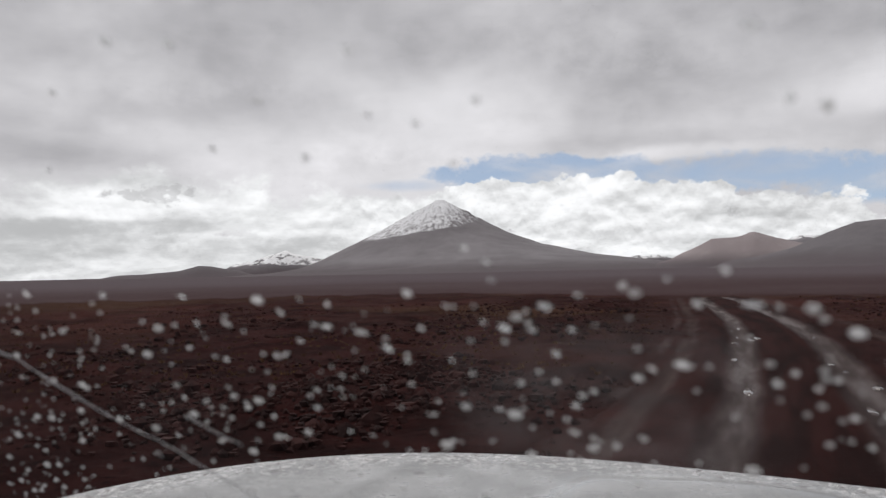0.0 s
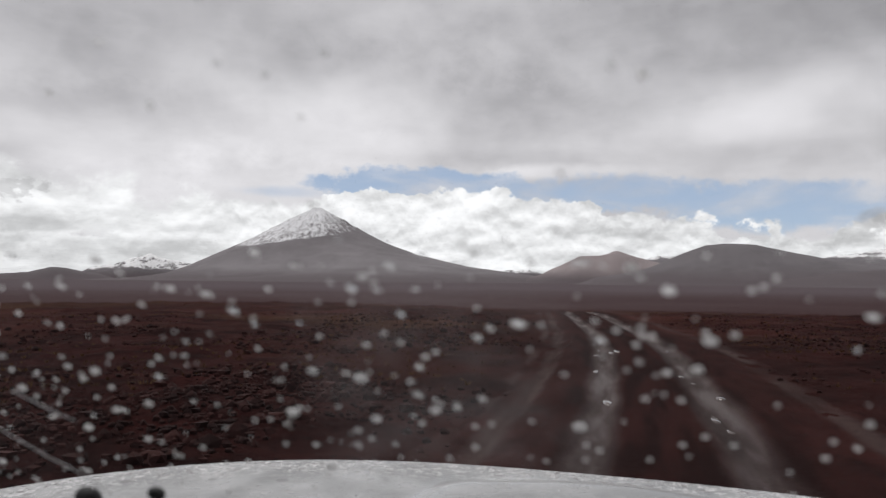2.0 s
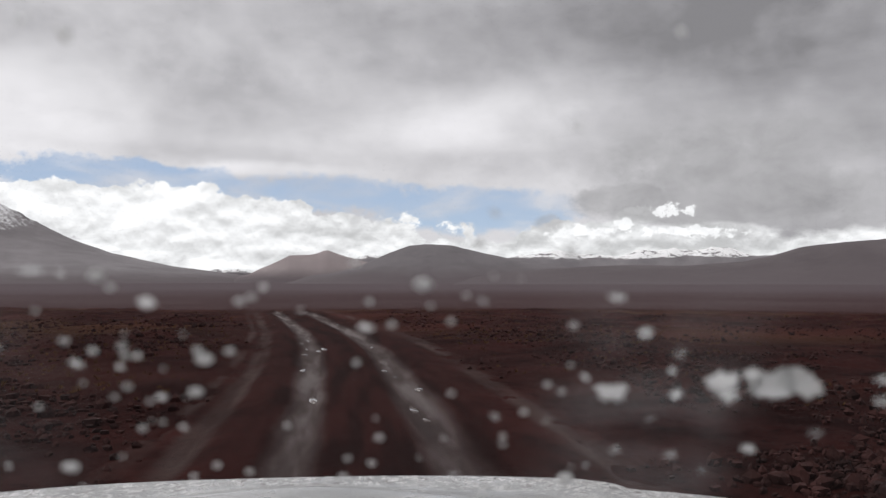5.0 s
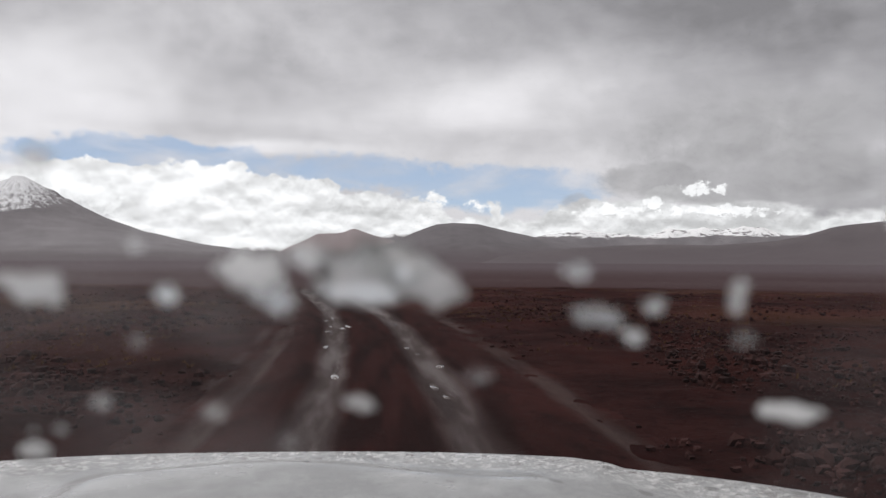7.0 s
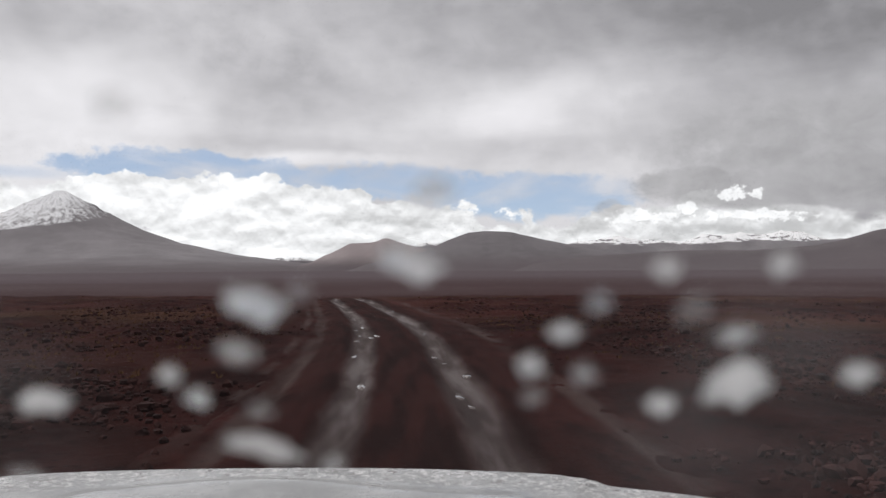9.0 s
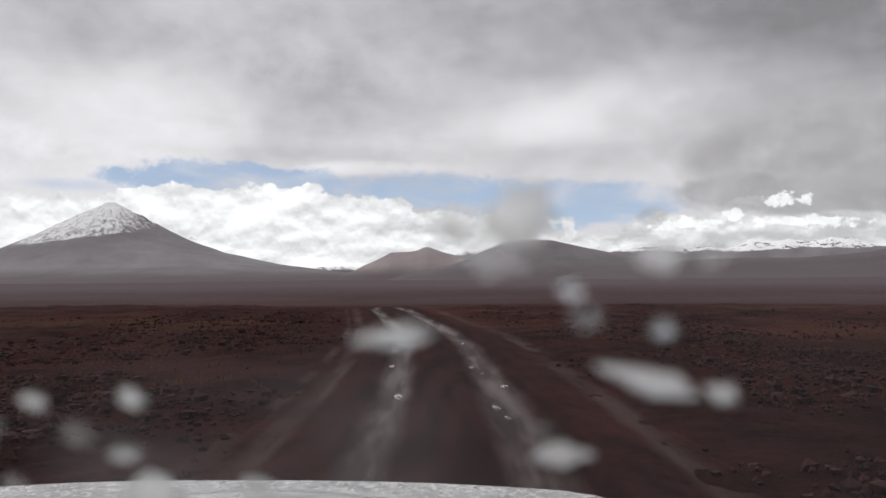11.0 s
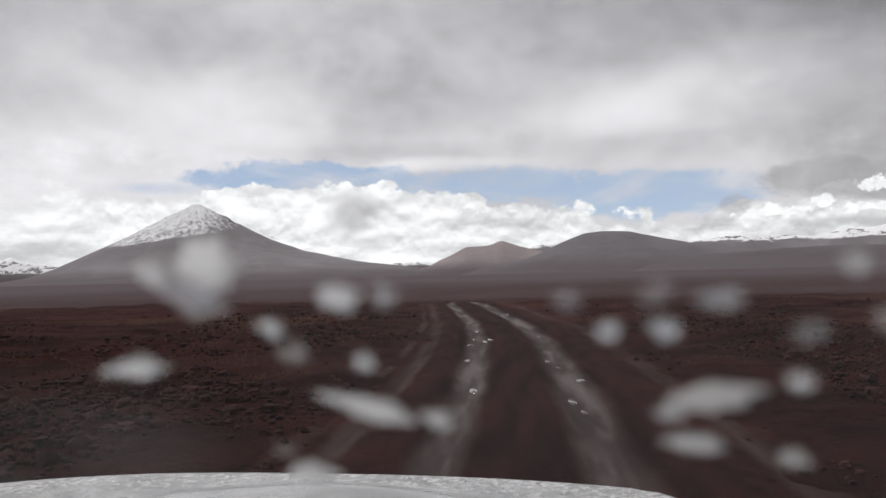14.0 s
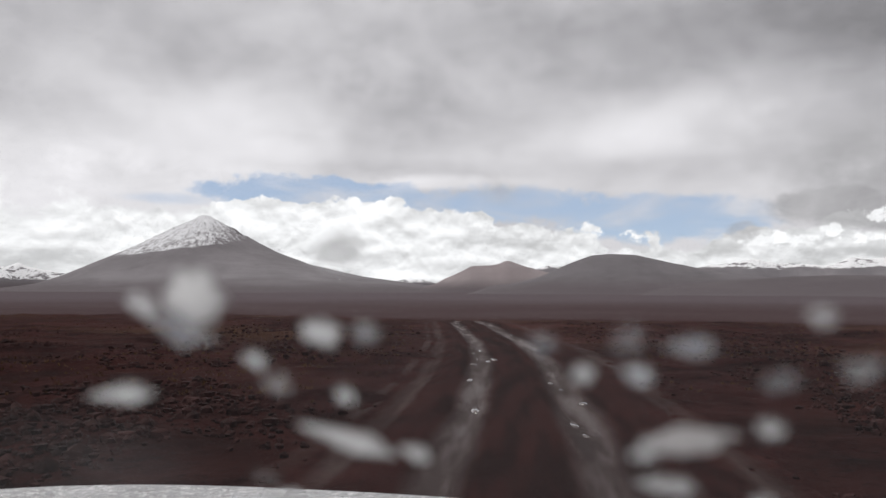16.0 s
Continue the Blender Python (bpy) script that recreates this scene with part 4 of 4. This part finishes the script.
drop(-0.2466, -0.0436, 2.7, 2.9), drop(-0.3046, -0.0377, 3.5, 3.7), drop(-0.3065, -0.0464, 3.3, 3.6), drop(-0.3012, -0.0487, 1.9, 2.1)
drop(-0.2975, -0.0482, 1.6, 1.7), drop(-0.3332, -0.0403, 2.9, 3.2), drop(-0.3240, -0.0406, 4.0, 1.5), drop(-0.3444, -0.0442, 1.8, 2.0)
drop(-0.3405, -0.0395, 1.8, 1.9), drop(-0.3669, -0.0328, 2.5, 2.7), drop(-0.3776, -0.0385, 2.6, 2.8), drop(-0.3691, -0.0375, 2.6, 2.8)
drop(-0.3588, -0.0300, 1.5, 1.6), drop(-0.3859, -0.0270, 3.3, 3.5), drop(-0.3905, -0.0264, 2.0, 2.1), drop(-0.3934, -0.0387, 2.4, 2.6)
drop(-0.4103, -0.0399, 2.5, 2.7), drop(-0.4167, -0.0485, 3.0, 3.2), drop(-0.4052, -0.0291, 2.8, 3.0), drop(-0.4090, -0.0281, 2.1, 2.2)
drop(-0.4222, -0.0460, 2.3, 2.4), drop(-0.4173, -0.0253, 2.8, 3.0), drop(-0.4315, -0.0456, 2.7, 2.9), drop(-0.4434, -0.0274, 2.6, 2.8)
drop(-0.4604, -0.0277, 2.4, 2.5), drop(-0.4825, -0.0293, 2.1, 2.2), drop(-0.4770, -0.0448, 4.5, 4.8), drop(-0.4914, -0.0683, 3.2, 3.4)
drop(-0.4647, -0.0573, 2.5, 2.7), drop(-0.4634, -0.0637, 2.6, 2.8), drop(-0.4354, -0.0543, 3.1, 3.4), drop(-0.4445, -0.0633, 2.5, 2.7)
drop(-0.4272, -0.0591, 2.4, 2.5), drop(-0.4260, -0.0636, 2.8, 3.0), drop(-0.4456, -0.0694, 2.1, 2.3), drop(-0.4097, -0.0612, 2.6, 2.8)
drop(-0.3975, -0.0585, 4.3, 2.4), drop(-0.3722, -0.0533, 2.0, 2.2), drop(-0.3650, -0.0540, 2.0, 2.1), drop(-0.3803, -0.0450, 3.7, 4.0)
drop(-0.3210, 0.0052, 2.7, 2.9), drop(-0.3168, 0.0016, 2.5, 2.6), drop(-0.3169, -0.0030, 2.2, 2.4), drop(-0.4942, -0.0218, 7.5, 3.1)
drop(-0.4751, -0.0664, 2.6, 2.9), drop(-0.5204, -0.0643, 2.9, 3.1), drop(-0.3922, 0.0611, 3.6, 5.9), drop(-0.3754, 0.0577, 4.0, 6.3)
drop(-0.4171, 0.0528, 3.4, 3.7), drop(-0.3582, 0.0429, 3.9, 2.9), drop(-0.3759, 0.0337, 3.2, 3.5), drop(-0.3517, 0.0292, 2.8, 5.1)
drop(-0.4333, 0.0339, 2.8, 3.0), drop(-0.4177, 0.0252, 2.8, 3.0), drop(-0.3328, 0.0497, 2.9, 4.0), drop(-0.3332, 0.0366, 2.5, 2.7)
drop(-0.3233, 0.0336, 3.2, 3.4), drop(-0.3099, 0.0367, 3.2, 3.4), drop(-0.3180, 0.0247, 3.0, 3.2), drop(-0.2581, 0.0301, 2.5, 4.6)
drop(-0.2531, 0.0281, 2.6, 4.5), drop(-0.2681, 0.0107, 2.8, 3.0), drop(-0.2629, 0.0424, 5.0, 3.5), drop(-0.3388, -0.0661, 2.9, 3.1)
drop(-0.3480, -0.0666, 2.3, 2.5), drop(-0.3447, -0.0757, 2.4, 2.5), drop(-0.3287, -0.0725, 1.9, 2.0), drop(-0.3158, -0.0635, 2.4, 2.6)
drop(-0.2945, -0.0623, 2.8, 3.0), drop(-0.3507, -0.0746, 1.7, 1.8), drop(-0.3112, -0.0698, 1.8, 1.9), drop(-0.2796, -0.0526, 1.8, 1.9)
drop(-0.2298, -0.0125, 2.1, 2.3), drop(-0.2423, -0.0074, 1.9, 2.0), drop(-0.2129, -0.0209, 4.0, 3.0), drop(-0.2123, -0.0155, 2.2, 2.4)
drop(-0.2147, -0.0286, 2.0, 2.2), drop(-0.1943, -0.0037, 2.6, 2.8), drop(-0.1922, 0.0018, 2.1, 2.2), drop(-0.1927, -0.0154, 2.2, 2.4)
drop(-0.1784, -0.0055, 3.6, 3.9), drop(-0.1691, -0.0147, 4.3, 2.7), drop(-0.1623, -0.0224, 2.6, 2.8), drop(-0.1547, -0.0275, 2.9, 3.1)
drop(-0.1554, -0.0313, 1.9, 2.0), drop(-0.1720, -0.0329, 3.0, 3.2), drop(-0.1752, -0.0299, 1.6, 1.7), drop(-0.1882, -0.0424, 3.0, 3.2)
drop(-0.1860, -0.0498, 2.0, 2.1), drop(-0.1782, -0.0437, 1.6, 1.8), drop(-0.1573, -0.0435, 2.2, 2.4), drop(-0.1629, -0.0522, 2.6, 2.8)
drop(-0.1682, -0.0563, 1.7, 1.9), drop(-0.2119, -0.0542, 2.5, 2.7), drop(-0.1954, -0.0582, 2.3, 2.5), drop(-0.2026, -0.0529, 1.4, 1.5)
drop(-0.2146, -0.0000, 2.3, 2.5), drop(-0.1636, 0.0065, 3.0, 2.0), drop(-0.1808, 0.0167, 3.1, 3.3), drop(-0.1679, 0.0314, 2.7, 2.9)
drop(-0.1429, -0.0584, 1.8, 1.9), drop(-0.2112, 0.0427, 3.7, 4.0), drop(-0.1340, -0.0357, 9.0, 7.0), drop(-0.1307, -0.0333, 7.6, 4.6)
drop(-0.1265, -0.0365, 7.2, 4.3), drop(-0.1426, -0.0379, 4.6, 5.6), drop(-0.1447, -0.0347, 6.0, 4.8), drop(-0.1086, -0.0403, 5.3, 3.0)
drop(-0.1030, -0.0389, 2.8, 3.0), drop(-0.1045, -0.0432, 2.9, 2.6), drop(-0.1118, -0.0346, 3.1, 2.9), drop(-0.0944, -0.0374, 2.3, 5.7)
drop(-0.0923, -0.0433, 3.5, 2.6), drop(-0.0839, -0.0545, 8.5, 2.6), drop(-0.1344, -0.0526, 4.6, 2.3), drop(-0.1508, -0.0539, 3.2, 2.6)
drop(-0.1211, -0.0485, 3.0, 2.6), drop(-0.0801, -0.0281, 4.1, 2.9), drop(-0.1534, -0.0371, 2.8, 3.0), drop(-0.1661, -0.0368, 9.0, 11.0), drop(-0.1390, -0.0330, 4.4, 3.6), drop(-0.0455, -0.0217, 5.5, 3.5)
drop(-0.0475, -0.0270, 3.4, 3.1), drop(-0.0541, -0.0298, 2.4, 2.3), drop(-0.0521, -0.0325, 3.0, 2.7), drop(-0.0664, -0.0329, 5.5, 2.5)
drop(-0.0466, -0.0393, 8.3, 2.7), drop(-0.0214, -0.0289, 2.9, 2.7), drop(-0.0207, -0.0327, 2.2, 2.4), drop(-0.0085, -0.0341, 3.0, 2.9)
drop(-0.0074, -0.0228, 3.8, 3.5), drop(-0.0015, -0.0316, 6.3, 5.0), drop(0.0093, -0.0303, 4.1, 3.0), drop(-0.0320, -0.0176, 5.5, 2.9)
drop(-0.0158, -0.0220, 2.8, 2.5), drop(-0.0031, -0.0255, 3.4, 2.5), drop(-0.0164, -0.0300, 3.0, 2.6), drop(-0.0464, -0.0342, 3.1, 2.7)
drop(-0.0709, -0.0427, 4.2, 2.4), drop(-0.0105, -0.0186, 2.7, 2.4), drop(-0.0009, -0.0181, 2.7, 2.6), drop(-0.0413, -0.0206, 2.7, 2.4)
drop(-0.0401, -0.0416, 2.7, 2.6), drop(-0.0184, -0.0251, 2.6, 2.2), drop(-0.0298, -0.0110, 3.4, 2.7), drop(-0.0531, -0.0040, 3.6, 2.5)
drop(0.0359, 0.0005, 5.5, 5.4), drop(0.0330, -0.0024, 5.5, 3.7), drop(0.0302, -0.0001, 2.9, 3.0), drop(0.0252, -0.0111, 5.9, 2.8)
drop(0.0418, -0.0092, 3.5, 3.2), drop(0.0402, -0.0064, 2.4, 2.6), drop(0.0470, -0.0029, 4.3, 3.0), drop(0.0482, -0.0166, 7.8, 3.1)
drop(0.0546, -0.0179, 3.1, 2.8), drop(0.0746, -0.0032, 3.4, 3.4), drop(0.0756, -0.0072, 2.8, 2.7), drop(0.0800, -0.0040, 4.1, 2.8)
drop(0.0876, -0.0074, 3.2, 3.2), drop(0.0938, -0.0062, 3.6, 3.4), drop(0.0874, -0.0131, 2.9, 2.4), drop(0.0768, -0.0165, 3.0, 2.6)
drop(0.0792, -0.0209, 5.8, 2.2), drop(0.0880, -0.0226, 3.6, 2.1), drop(0.0398, -0.0257, 5.2, 2.7), drop(0.0483, -0.0104, 2.5, 2.3)
drop(0.0673, -0.0038, 2.2, 2.4), drop(0.0707, -0.0071, 2.3, 2.2), drop(0.0502, 0.0055, 5.0, 3.8), drop(0.0898, -0.0008, 2.5, 2.5)
drop(0.0380, -0.0223, 3.3, 2.6), drop(0.0513, -0.0029, 2.8, 2.5), drop(0.0804, -0.0148, 6.3, 3.2), drop(0.0641, 0.0112, 2.4, 2.1)


def specks():
    """The fine spray towards the driver's side, too small to count."""
    rng = random.Random(12)
    verts, faces = [], []
    ball = bmesh.new()
    bmesh.ops.create_icosphere(ball, subdivisions=1, radius=1.0)
    base, tris = [v.co.copy() for v in ball.verts], [[v.index for v in f.verts] for f in ball.faces]
    ball.free()
    for i in range(1500):
        u = -0.30 - 0.45 * rng.random() ** 0.75 if i < 1200 else rng.uniform(-0.36, -0.17)
        w = -0.006 - 0.15 * rng.random() ** 0.9
        r = rng.uniform(0.0003, 0.0008) * (1 + 1.0 * (rng.random() < 0.2))
        n = len(verts)
        for c in base:
            verts.append(on_glass(u + c.x * r * 1.3, w + c.y * r * 0.9, 0.0002 + c.z * r * 0.5))
        faces += [[n + t for t in f] for f in tris]
    me = bpy.data.meshes.new("spray")
    me.from_pydata([tuple(CAR @ v) for v in verts], [], faces)
    me.materials.append(SPRAY)
    tagged(new("spray", me), "fine spray of water specks on the windscreen", "water specks", kind="stuff")


specks()
